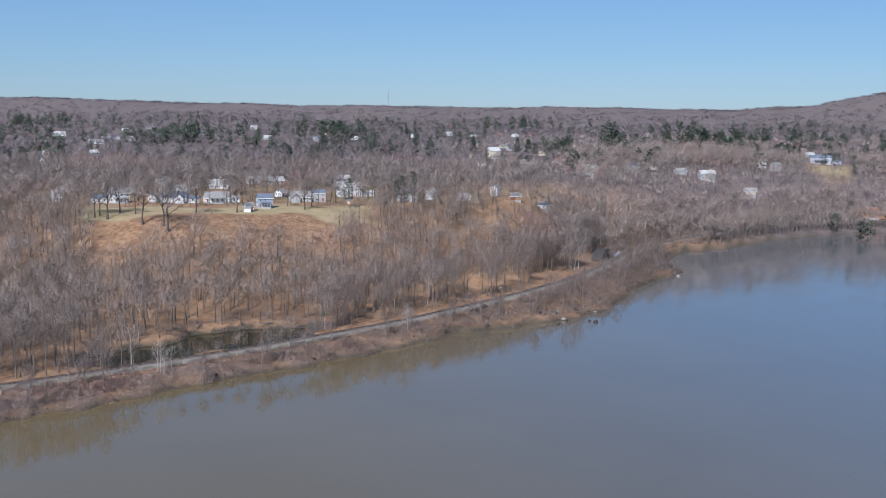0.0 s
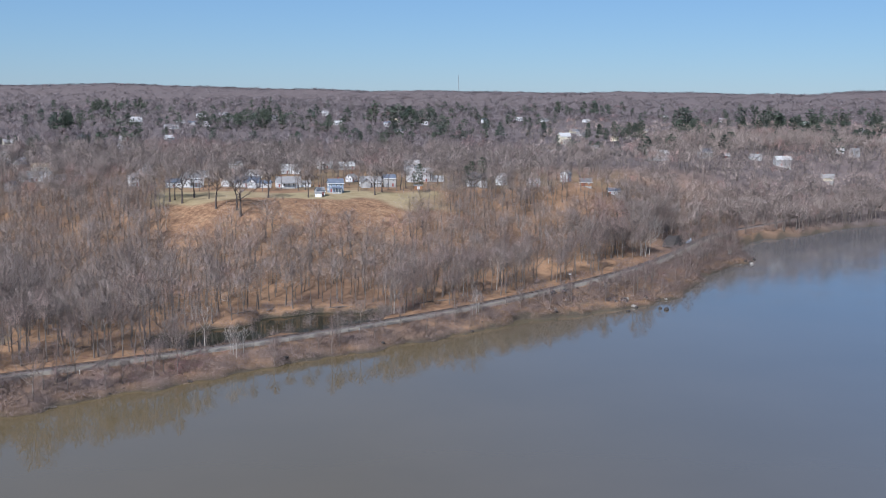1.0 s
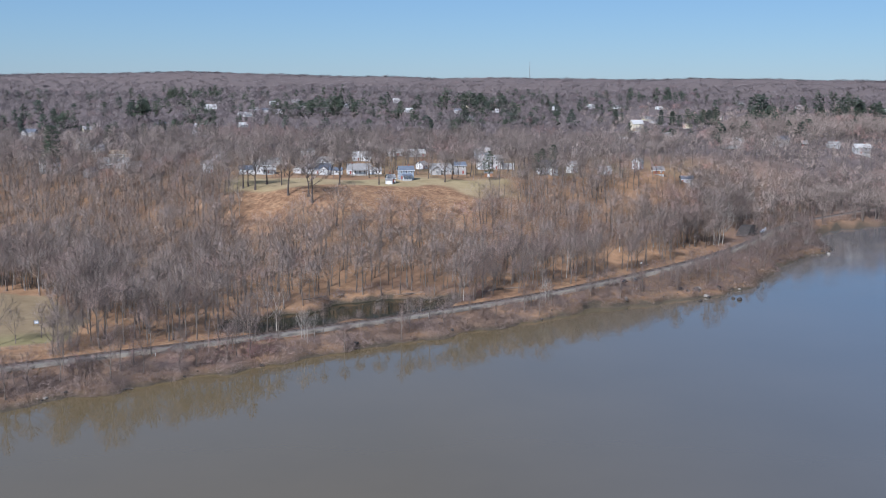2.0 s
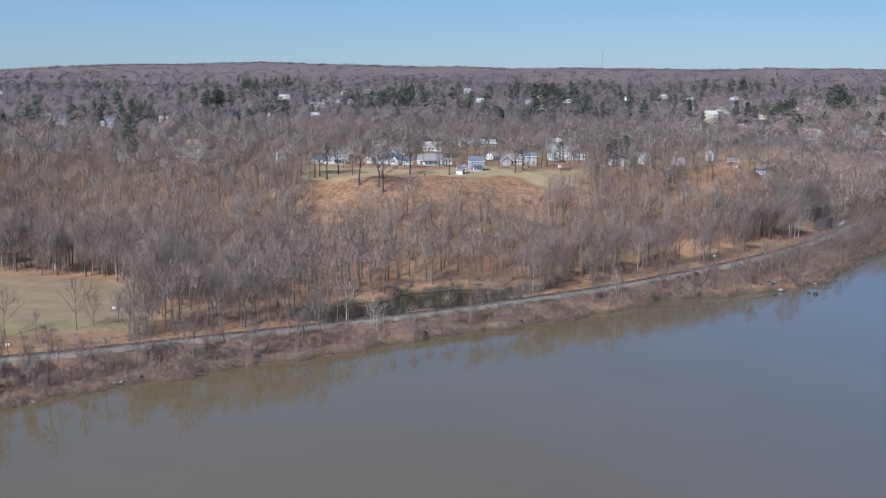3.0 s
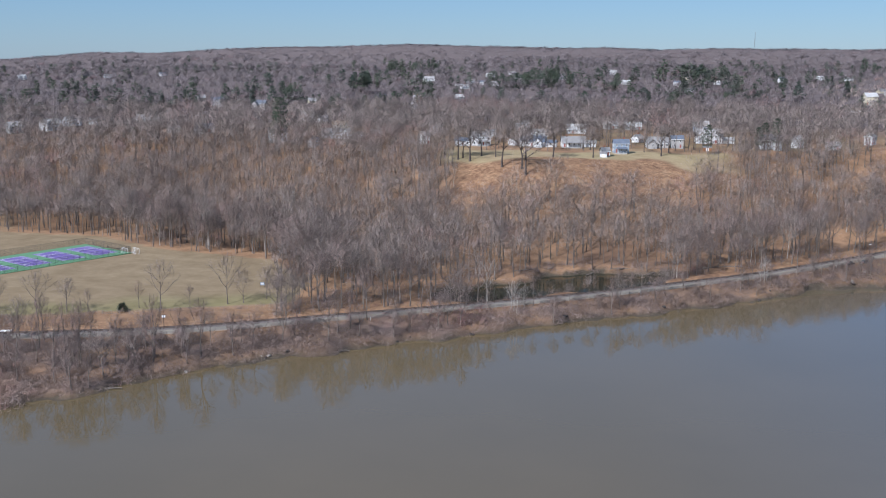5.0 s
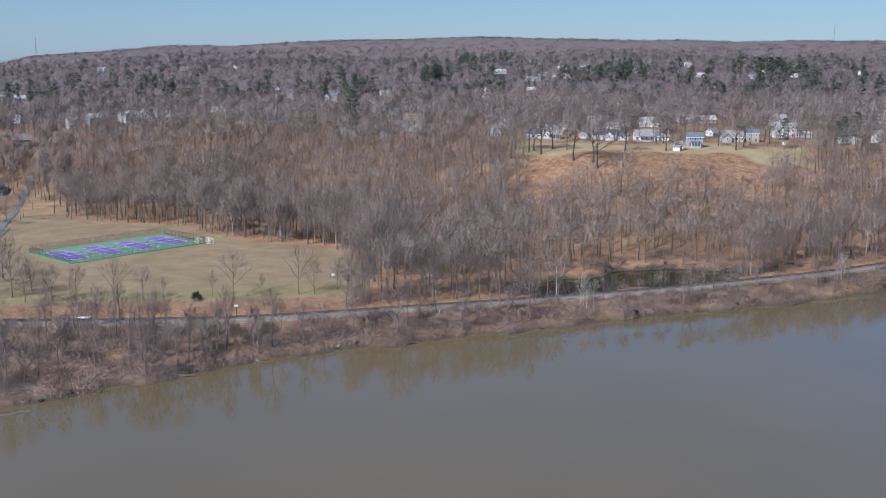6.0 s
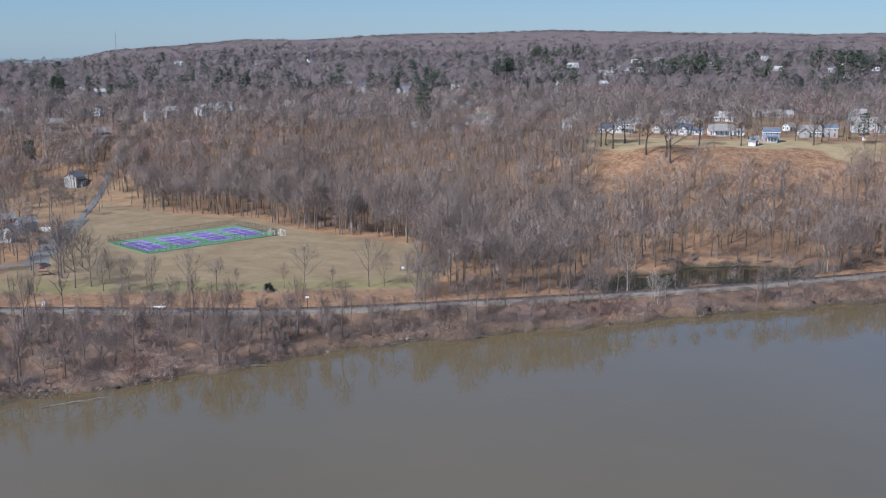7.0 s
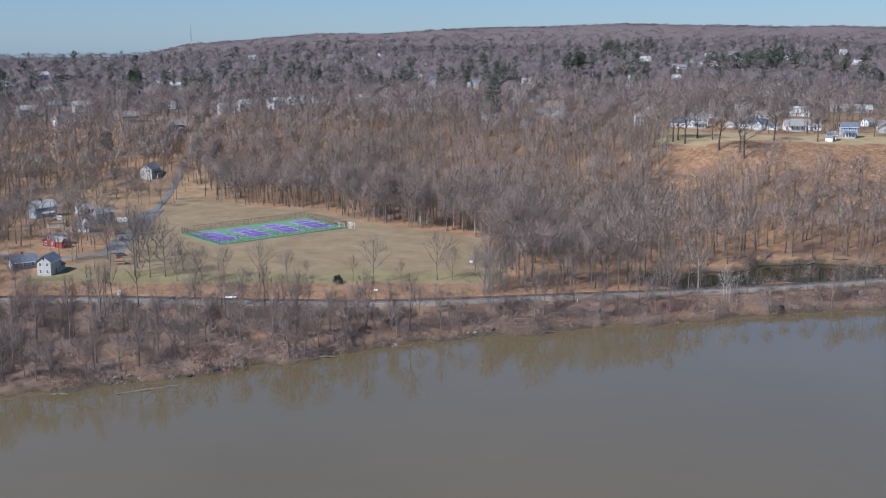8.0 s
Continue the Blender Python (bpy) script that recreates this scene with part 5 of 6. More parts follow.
        for st in range(storeys):
            window_on(root, fx, -d / 2 - fd, 1.15 + 2.75 * st, 0)
    kind = ("low", "two-storey", "tall three-storey")[storeys - 1]
    tagged(root, f"{kind} {wall} clapboard house with {WORD[roof]} shingle roof", "house", group)



for i, row in enumerate(LOTS):
    house(*row, "houses by the playing field", 2, porch=i in (3, 5), ell=i in (0, 5))
for i, row in enumerate(WEST_STREETS):
    house(*row, "houses on the western streets", 2, porch=i in (2, 3), dormers=2 if i in (5, 8) else 0)
for i, row in enumerate(TERRACE):
    house(*row, "houses along the hill edge", 2, porch=i in (0, 9), dormers=3 if i in (3,) else 2 if i == 0 else 0, ell=i in (2, 11))
for i, row in enumerate(LAWN_ROW):
    house(*row, "houses above the lawn", 2, porch=i in (2, 0), dormers=2 if i == 9 else 0, ell=i in (0, 9))
for i, row in enumerate(EAST_BANK):
    house(*row, "houses in the eastern woods", 2, porch=i in (4, 11), dormers=4 if i == 11 else 0, ell=i in (11, 12))
for i, row in enumerate(FAR_HOMES):
    house(*row, "far houses among the trees", 1)
for row in SCATTERED:
    house(*row, "far houses among the trees", 1)

# ---- tennis courts ----
GREEN_PAINT = plain("green_court_paint", (0.12, 0.245, 0.135), 0.8, 0.2, 0.12)
PURPLE_PAINT = plain("purple_court_paint", (0.15, 0.11, 0.30), 0.8, 0.2, 0.12)
LINE_PAINT = plain("white_line_paint", (0.72, 0.72, 0.72), 0.8, 0.2, 0.06)
STEEL = plain("galvanised_steel", (0.33, 0.33, 0.33), 0.45, 0.5, 0.15, 2.0, 0.6)
DARK_STEEL = plain("dark_coated_steel", (0.05, 0.052, 0.055), 0.5, 0.4, 0.2, 2.0)
WHITE_PAINT = plain("white_enamel", (0.75, 0.75, 0.74), 0.4, 0.5, 0.06)
NETTING = plain("dark_netting", (0.03, 0.03, 0.032), 0.9, 0.1, 0.2)
PITCH = 17.2


def build_courts():
    turn = math.degrees(COURT_A)
    cx, cy = COURT_C
    z = 5.22
    base = pose(cx, cy, z, 0, 0, turn)
    half_l, half_w = 2 * PITCH + 0.5, 18.6
    pad = link("pavement", softened(boxes((-half_l, -half_w, -0.7, half_l, half_w, 0)), 0.05), GREEN_PAINT)
    pad.matrix_world = base
    tagged(pad, "green painted tennis court paving in the dry field", "paving", kind="structure")
    for k in range(4):
        ox = (k - 1.5) * PITCH
        court = new("tennis_court")
        court.matrix_world = base @ pose(ox, 0, 0)
        tagged(court, "purple tennis court with white lines and a dark net", "tennis court", "tennis courts in a row")
        w, h = 5.485, 11.885
        part("playing_surface", boxes((-w - 0.6, -h - 0.6, -0.02, w + 0.6, h + 0.6, 0.008)), PURPLE_PAINT, court)
        t = 0.09
        segs = [(-w, -h, w, -h), (-w, h, w, h), (-w, -h, -w, h), (w, -h, w, h), (-4.115, -h, -4.115, h), (4.115, -h, 4.115, h), (-4.115, -6.4, 4.115, -6.4), (-4.115, 6.4, 4.115, 6.4), (0, -6.4, 0, 6.4)]
        for x0, y0, x1, y1 in segs:
            part("line", boxes((min(x0, x1) - t, min(y0, y1) - t, 0.004, max(x0, x1) + t, max(y0, y1) + t, 0.014)), LINE_PAINT, court)
        mesh = bmesh.new()
        for i in range(64):
            box(mesh, -6.3 + i * 0.2 - 0.006, -0.006, 0.05, -6.3 + i * 0.2 + 0.006, 0.006, 0.9)
        for i in range(6):
            box(mesh, -6.3, -0.006, 0.05 + i * 0.16, 6.3, 0.006, 0.062 + i * 0.16)
        net = part("net", mesh, NETTING, court)
        part("tape", boxes((-6.3, -0.035, 0.9, 6.3, 0.035, 1.0)), LINE_PAINT, net)
        for sx in (-6.35, 6.35):
            part("net_post", tube(bmesh.new(), [(sx, 0, 0), (sx, 0, 1.07)], [0.05, 0.05], 8), DARK_STEEL, court)
    fence = new("court_fence")
    fence.matrix_world = base
    tagged(fence, "tall dark chain-link fence round the tennis courts", "fence")
    wires = bmesh.new()
    for i in range(13):
        box(wires, -1.5 + i * 0.25 - 0.012, -0.006, 0.05, -1.5 + i * 0.25 + 0.012, 0.006, 3.0)
        box(wires, -1.5, -0.006, 0.05 + i * 0.245 - 0.012, 1.5, 0.006, 0.05 + i * 0.245 + 0.012)
    wire_me = mesh_of("chain_link", wires, DARK_STEEL)
    post_me = mesh_of("fence_post", tube(bmesh.new(), [(0, 0, -0.3), (0, 0, 3.1)], [0.06, 0.05], 6), DARK_STEEL)
    rail_me = mesh_of("fence_rail", tube(bmesh.new(), [(-1.5, 0, 3.05), (1.5, 0, 3.05)], [0.035, 0.035], 5), DARK_STEEL)
    a, b = half_l - 0.4, half_w - 0.4
    for x0, y0, x1, y1 in ((-a, b, a, b), (-a, -b, a, -b), (-a, -b, -a, b), (a, -b, a, b)):
        n = int(round(math.hypot(x1 - x0, y1 - y0) / 3.0))
        ang = math.degrees(math.atan2(y1 - y0, x1 - x0))
        for i in range(n):
            f = (i + 0.5) / n
            for me in (wire_me, rail_me):
                ob = new(me.name, me)
                ob.parent = fence
                ob.matrix_local = pose(x0 + (x1 - x0) * f, y0 + (y1 - y0) * f, 0, 0, 0, ang) @ Matrix.Diagonal((math.hypot(x1 - x0, y1 - y0) / n / 3.0, 1, 1, 1))
            ob = new("fence_post", post_me)
            ob.parent = fence
            ob.matrix_local = pose(x0 + (x1 - x0) * i / n, y0 + (y1 - y0) * i / n, 0)


def soccer_goal(x, y, turn):
    root = new("soccer_goal")
    root.matrix_world = pose(x, y, gz(x, y), 0, 0, turn)
    for sx in (-2.6, 2.6):
        part("goal_post", tube(bmesh.new(), [(sx, 0, 0), (sx, 0, 2.3)], [0.09, 0.09], 8), WHITE_PAINT, root)
        part("side_bar", tube(bmesh.new(), [(sx, 0, 2.3), (sx, 0.9, 2.2), (sx, 2.0, 0.05), (sx, 0, 0.05)], [0.06] * 4, 6), WHITE_PAINT, root)
    part("crossbar", tube(bmesh.new(), [(-2.6, 0, 2.3), (2.6, 0, 2.3)], [0.09, 0.09], 8), WHITE_PAINT, root)
    part("ground_bar", tube(bmesh.new(), [(-2.6, 2.0, 0.05), (2.6, 2.0, 0.05)], [0.06, 0.06], 6), WHITE_PAINT, root)
    net = bmesh.new()
    for i in range(14):
        xx = -2.6 + 0.4 * i
        tube(net, [(xx, 0.9, 2.2), (xx, 2.0, 0.05)], [0.012, 0.012], 3)
    for i in range(6):
        f = i / 6
        tube(net, [(-2.6, 0.9 + 1.1 * f, 2.2 - 2.15 * f), (2.6, 0.9 + 1.1 * f, 2.2 - 2.15 * f)], [0.012, 0.012], 3)
    part("goal_net", net, WHITE_PAINT, root)
    tagged(root, "white metal soccer goal standing beside the court fence", "soccer goal", "soccer goals")


build_courts()
soccer_goal(-301, 420.5, 150)
soccer_goal(-296.5, 423.0, 150)

# ---- vehicles ----
RUBBER = plain("tyre_rubber", (0.02, 0.02, 0.02), 0.8, 0.2, 0.2)
ALLOY = plain("alloy_rim", (0.45, 0.45, 0.46), 0.35, 0.5, 0.1, 3.0, 0.7)
RED_LAMP = plain("tail_lamp_plastic", (0.35, 0.02, 0.02), 0.3, 0.5, 0.1)
CLEAR_LAMP = plain("head_lamp_plastic", (0.7, 0.7, 0.7), 0.2, 0.5, 0.05)


def loft(sections):
    """A closed skin through cross-sections of equal length."""
    bm = bmesh.new()
    rows = [[bm.verts.new(p) for p in s] for s in sections]
    n = len(rows[0])
    for a, b in zip(rows, rows[1:]):
        for k in range(n):
            bm.faces.new((a[k], a[(k + 1) % n], b[(k + 1) % n], b[k]))
    bm.faces.new(rows[0][::-1]), bm.faces.new(rows[-1])
    bmesh.ops.recalc_face_normals(bm, faces=bm.faces[:])
    return bm


def car(x, y, turn, paint, label, tall=False, z=None):
    root = new("car")
    root.matrix_world = pose(x, y, gz(x, y) + 0.17 if z is None else z, 0, 0, turn)
    h1, h2 = (0.95, 1.75) if tall else (0.85, 1.42)
    prof = [(-2.25, 0.35, h1 - 0.12, 0.80), (-2.1, 0.25, h1, 0.88), (-1.0, 0.22, h1 + 0.03, 0.90), (0.9, 0.22, h1 + 0.03, 0.90), (2.05, 0.25, h1 - 0.12, 0.86), (2.25, 0.38, h1 - 0.3, 0.76)]
    body = part("body", loft([[(px, -w, lo), (px, w, lo), (px, w * 1.02, (lo + hi) / 2), (px, w * 0.94, hi), (px, -w * 0.94, hi), (px, -w * 1.02, (lo + hi) / 2)] for px, lo, hi, w in prof]), paint, root)
    rear = -2.0 if tall else -1.7
    cab = [(rear, h1, h1 + 0.05, 0.80, 0.78), (rear + 0.35, h1, h2 - 0.05, 0.82, 0.66), (0.1, h1, h2, 0.84, 0.68), (0.5, h1, h2 - 0.06, 0.84, 0.66), (1.25, h1, h1 + 0.05, 0.82, 0.8)]
    part("cabin_glass", loft([[(px, -w0, lo), (px, w0, lo), (px, w1, hi), (px, -w1, hi)] for px, lo, hi, w0, w1 in cab]), GLASS, root)
    part("roof_panel", softened(boxes((rear + 0.4, -0.64, h2 - 0.06, 0.45, 0.64, h2 + 0.03)), 0.02), paint, root)
    for sx in (-1.38, 1.38):
        for sy in (-0.82, 0.82):
            wheel = new("wheel")
            wheel.parent = root
            wheel.matrix_local = pose(sx, sy, 0.33)
            part("tyre", tube(bmesh.new(), [(0, -0.11, 0), (0, -0.09, 0), (0, 0.09, 0), (0, 0.11, 0)], [0.28, 0.33, 0.33, 0.28], 14), RUBBER, wheel)
            part("rim", tube(bmesh.new(), [(0, -0.118, 0), (0, 0.118, 0)], [0.2, 0.2], 10), ALLOY, wheel)
    for sy in (-0.58, 0.58):
        part("headlight", softened(boxes((2.16, sy - 0.16, h1 - 0.36, 2.26, sy + 0.16, h1 - 0.22)), 0.02), CLEAR_LAMP, root)
        part("tail_light", softened(boxes((-2.27, sy - 0.15, h1 - 0.3, -2.2, sy + 0.15, h1 - 0.12)), 0.02), RED_LAMP, root)
    tagged(root, label, "car", "parked cars")


def paint_of(name, c):
    return plain(name, c, 0.25, 0.6, 0.05)


BLACK_CAR, SILVER_CAR, WHITE_CAR, BLUE_CAR, RED_CAR, GREY_CAR = (paint_of("black_car_paint", (0.015, 0.015, 0.017)), paint_of("silver_car_paint", (0.45, 0.46, 0.48)),
    paint_of("white_car_paint", (0.75, 0.75, 0.75)), paint_of("blue_car_paint", (0.03, 0.06, 0.16)), paint_of("maroon_car_paint", (0.12, 0.02, 0.025)), paint_of("grey_car_paint", (0.12, 0.125, 0.13)))
car(20.0, 507.5, 52, BLACK_CAR, "black car parked on the gravel service road", True, 4.57)
car(26.5, 515.0, 55, GREY_CAR, "dark grey car parked on the gravel service road", False, 4.57)
PARKED = ((-370, 344, 128, BLUE_CAR, "dark blue", True), (-382, 354, 35, BLACK_CAR, "black", True), (-377, 358, 128, SILVER_CAR, "silver", False), (-391, 372, 127, SILVER_CAR, "silver", False),
          (-397, 380.5, 127, RED_CAR, "maroon", True), (-342, 317, 60, GREY_CAR, "dark grey", False), (-390, 361, 35, GREY_CAR, "grey", False), (-406, 392, 128, WHITE_CAR, "white", False))
for cx, cy, tn, pm, word, tl in PARKED:
    car(cx, cy, tn, pm, f"{word} car parked beside the asphalt street", tl)


def box_trailer(x, y, turn):
    root = new("box_trailer")
    root.matrix_world = pose(x, y, gz(x, y) + 0.1, 0, 0, turn)
    part("box_body", softened(boxes((-2.4, -1.1, 0.6, 2.4, 1.1, 2.7)), 0.06), WHITE_PAINT, root)
    part("door", softened(boxes((-2.45, -1.0, 0.7, -2.38, 1.0, 2.6)), 0.02), STEEL, root)
    part("drawbar", tube(bmesh.new(), [(2.4, 0, 0.6), (3.7, 0, 0.5)], [0.06, 0.05], 6), DARK_STEEL, root)
    for sy in (-1.12, 1.12):
        part("wheel", tube(bmesh.new(), [(0, sy - 0.1, 0.33), (0, sy + 0.1, 0.33)], [0.33, 0.33], 12), RUBBER, root)
    tagged(root, "white enclosed box trailer parked on the grass", "trailer")


box_trailer(-405, 378, 40)


def shed(x, y, turn, w, d, h, wall, roof, label):
    root = new("shed")
    root.matrix_world = pose(x, y, gz(x, y) - 0.05, 0, 0, turn)
    part("wall", boxes((-w / 2, -d / 2, -0.4, w / 2, d / 2, h)), PAINT[wall], root)
    part("roof", gable_roof(w, d, h, d * 0.25, 0.25, 0.12), ROOF[roof], root)
    part("door", boxes((-0.8, -d / 2 - 0.05, 0, 0.8, -d / 2 + 0.02, 2.0)), TRIM, root)
    tagged(root, label, "shed", "sheds")


shed(-425, 354, 55, 8.0, 4.0, 2.6, "cream", "brown", "long cream shed with a tan roof behind the houses")
shed(-114, 622, 10, 4.0, 3.2, 2.4, "white", "grey", "small white garden shed on the dry lawn")
shed(-437, 366, 40, 3.0, 2.6, 2.2, "white", "pale", "small white shed with a pale roof")
shed(-60, 676, 10, 5.0, 3.5, 2.4, "brown", "grey", "small brown shed behind the pines")

# ---- along the track ----
# rock colour deepened so that the cut face looks shaded
ROCK = plain("dark_rock", (0.055, 0.048, 0.045), 0.9, 0.2, 0.4, 0.6)
PALE_ROCK = plain("pale_rock", (0.26, 0.235, 0.21), 0.9, 0.2, 0.3, 0.8)
ICE = plain("old_ice", (0.46, 0.53, 0.62), 0.3, 0.5, 0.1, 0.8)
DRIFT = make_bark("weathered_driftwood", (0.11, 0.09, 0.075), (0.27, 0.23, 0.195))


def boulder(seed, rx, ry, rz, rough=0.25, subdiv=2):
    bm = bmesh.new()
    bmesh.ops.create_icosphere(bm, subdivisions=subdiv, radius=1)
    for v in bm.verts:
        n = noise.noise(v.co * 1.3 + Vector((seed * 7.1, 0, 0))) + 0.5 * noise.noise(v.co * 3.1 + Vector((0, seed * 3.3, 0)))
        v.co *= 1 + rough * n
        v.co = Vector((v.co.x * rx, v.co.y * ry, max(v.co.z, -0.6) * rz))
    return bm


def build_rock_cut():
    root = new("rock_cut")
    root.matrix_world = pose(109, 694, 4.0, 0, 0, 67)
    bm = bmesh.new()
    n, m = 22, 7
    grid = []
    for i in range(n):
        row = []
        for j in range(m):
            px, f = -15 + 30 * i / (n - 1), j / (m - 1)
            top = 7.5 * math.sin(math.pi * (i + 0.5) / n) ** 0.6
            k = noise.noise(Vector((px * 0.35, f * 3, 2.2))) * 1.3 + noise.noise(Vector((px * 1.1, f * 7, 5.0))) * 0.5
            row.append(bm.verts.new((px, f * 2.2 + k, -0.6 + top * f)))
        grid.append(row)
    back = [[bm.verts.new((-15 + 30 * i / (n - 1), 9.0, -0.6 + (7.0 * math.sin(math.pi * (i + 0.5) / n) ** 0.6) * f)) for f in (0, 1)] for i in range(n)]
    for i in range(n - 1):
        for j in range(m - 1):
            bm.faces.new((grid[i][j], grid[i + 1][j], grid[i + 1][j + 1], grid[i][j + 1]))
        bm.faces.new((grid[i][-1], grid[i + 1][-1], back[i + 1][1], back[i][1]))
    part("rock_face", bm, ROCK, root)
    for i in range(6):
        bm = boulder(40 + i, 1.5, 0.8, 1.3 + 0.4 * (i % 3), 0.3, 1)
        bmesh.ops.translate(bm, verts=bm.verts[:], vec=(12 + i * 2.6, 0.3 + 0.2 * (i % 2), 0.6))
        part("ice_sheet", bm, ICE, root, "bluish white ice")
    tagged(root, "blasted rock cutting, coloured dark for shade, hung with old ice beside the track", "rock cutting")


build_rock_cut()
rb = random.Random(12)
line = resample(SHORE[4:26], 4.0)
STONES = [mesh_of("boulder", boulder(s, 1.0, 0.8, 0.6, 0.3, 1), PALE_ROCK if s == 3 else ROCK) for s in range(6)]
for n in range(150):
    p = line[rb.randrange(len(line))] if n < 95 else Vector((rb.gauss(140, 8), rb.gauss(655, 14), 0))
    x, y = p.x + rb.uniform(-5, 5), p.y + rb.uniform(-5, 5)
    s = float(inland(x, y))
    if -1.5 < s < 3.5:
        ob = new("boulder", STONES[rb.randrange(6)])
        sc = rb.uniform(0.4, 1.3)
        ob.matrix_world = Matrix.Translation((x, y, max(gz(x, y), -0.3) + 0.1 * sc)) @ Matrix.Rotation(rb.uniform(0, 6), 4, "Z") @ Matrix.Scale(sc, 4)
        tagged(ob, "weathered grey boulder at the water's edge", "boulder", "boulders along the shore")


def driftwood(x, y, turn, length, r, seed, label, z=0.05, tilt=0.0):
    rg = random.Random(seed)
    root = new("driftwood_log")
    root.matrix_world = pose(x, y, z, 0, tilt, turn)
    pts = [(-length / 2 + length * i / 6, rg.uniform(-0.25, 0.25), rg.uniform(-0.08, 0.12)) for i in range(7)]
    part("log", tube(bmesh.new(), pts, [r * 0.55, r * 0.8, r, r * 0.95, r * 1.1, r * 0.9, r * 0.6], 8), DRIFT, root)
    for k in range(3):
        a = pts[2 + k]
        b = (a[0] + rg.uniform(0.5, 1.6), a[1] + rg.uniform(-1.0, 1.0), a[2] + rg.uniform(0.2, 0.8))
        part("branch_stub", tube(bmesh.new(), [a, b], [r * 0.4, r * 0.15], 5), DRIFT, root)
    tagged(root, label, "driftwood", "driftwood along the shore")


driftwood(-213, 205, 56, 18.0, 0.42, 1, "long grey driftwood log floating off the bank")
driftwood(-193, 251, 40, 11.0, 0.35, 2, "grey fallen log reaching from the bank into the water", 0.2)
driftwood(-190, 254, 20, 8.0, 0.25, 3, "grey fallen log reaching from the bank into the water", 0.3)
driftwood(-232, 190, 30, 5.0, 0.2, 4, "short dark snag in the shallow water", 0.05)
driftwood(-143, 313, 35, 7.0, 0.3, 5, "tangled driftwood beached below a bank tree", 0.3)
# logs by the pond, some added in place of tree-trunk shadows
for i, (x, y, tn, ln) in enumerate(((-62, 470, 60, 12), (-75, 468, 30, 14), (-88, 463, 70, 10), (-48, 468, 20, 11), (-105, 456, 80, 9), (-40, 478, 50, 13), (-30, 486, 25, 10), (-115, 446, 45, 12))):
    driftwood(x, y, tn, ln, 0.28, 20 + i, "dark fallen trunk on leaf litter by the pond, partly replacing trunk shadows", gz(x, y) + 0.2)


def utility_pole(x, y, h):
    root = new("utility_pole")
    root.matrix_world = pose(x, y, gz(x, y), 0, 0, 20)
    part("pole", tube(bmesh.new(), [(0, 0, -0.3), (0, 0, h)], [0.16, 0.11], 8), DARK_WOOD, root)
    part("sign_board", boxes((-0.6, -0.06, h - 1.0, 0.6, 0.0, h - 0.3)), WHITE_PAINT, root)
    part("crossarm", boxes((-0.9, -0.08, h - 0.2, 0.9, 0.08, h - 0.06)), DARK_WOOD, root)
    tagged(root, "wooden pole with a pale board beside the track", "pole", "poles")


utility_pole(29, 531, 7.0)
utility_pole(-205, 306, 5.0)


def relay_cabinet(x, y):
    root = new("relay_cabinet")
    root.matrix_world = pose(x, y, gz(x, y), 0, 0, 35)
    part("plinth", boxes((-0.75, -0.5, -0.3, 0.75, 0.5, 0.2)), CONCRETE, root)
    part("cabinet", softened(boxes((-0.65, -0.4, 0.2, 0.65, 0.4, 2.0)), 0.04), STEEL, root)
    part("door", softened(boxes((-0.55, -0.45, 0.35, 0.55, -0.39, 1.9)), 0.01), WHITE_PAINT, root)
    tagged(root, "pale steel relay cabinet on a concrete plinth by the track", "cabinet")


relay_cabinet(-291, 268)


def skiff(x, y):
    root = new("upturned_boat")
    root.matrix_world = pose(x, y, gz(x, y) + 0.05, 0, 0, 40)
    secs = []
    for i in range(9):
        f = -1 + 2 * i / 8
        w, h = 0.75 * (1 - max(0, f) ** 2.2) + 0.04, 0.55 * (1 - 0.25 * max(0, f))
        secs.append([(f * 2.2, -w, 0), (f * 2.2, w, 0), (f * 2.2, w * 0.8, h * 0.7), (f * 2.2, 0, h), (f * 2.2, -w * 0.8, h * 0.7)])
    part("hull", loft(secs), WHITE_PAINT, root)
    part("oar", tube(bmesh.new(), [(-0.5, 0.9, 0.1), (1.8, 0.3, 1.6)], [0.05, 0.05], 6), WHITE_PAINT, root)
    tagged(root, "small upturned pale boat with a leaning pole beside the track", "boat")


skiff(-253, 285)


def marker_post(x, y, h=1.3):
    ob = link("marker_post", tube(bmesh.new(), [(0, 0, -0.2), (0, 0, h * 0.95), (0, 0, h)], [0.13, 0.13, 0.05], 8), WHITE_PAINT)
    ob.matrix_world = pose(x, y, gz(x, y))
    tagged(ob, "short white marker post beside the gravel road", "post", "marker posts")


for x, y in ((-143, 340), (-60, 416), (14, 500)):
    marker_post(x, y)


def notice_board(x, y):
    root = new("notice_board")
    root.matrix_world = pose(x, y, gz(x, y), 0, 0, 25)
    for sx in (-0.9, 0.9):
        part("leg", boxes((sx - 0.07, -0.07, -0.3, sx + 0.07, 0.07, 2.2)), DARK_WOOD, root)
    part("board", boxes((-0.83, -0.05, 0.9, 0.83, 0.05, 2.1)), PAINT["blue"], root)
    part("panel", boxes((-0.5, -0.075, 1.2, 0.5, -0.05, 1.8)), LINE_PAINT, root)
    tagged(root, "blue and white notice board at the edge of the field", "notice board")


notice_board(-204, 374)


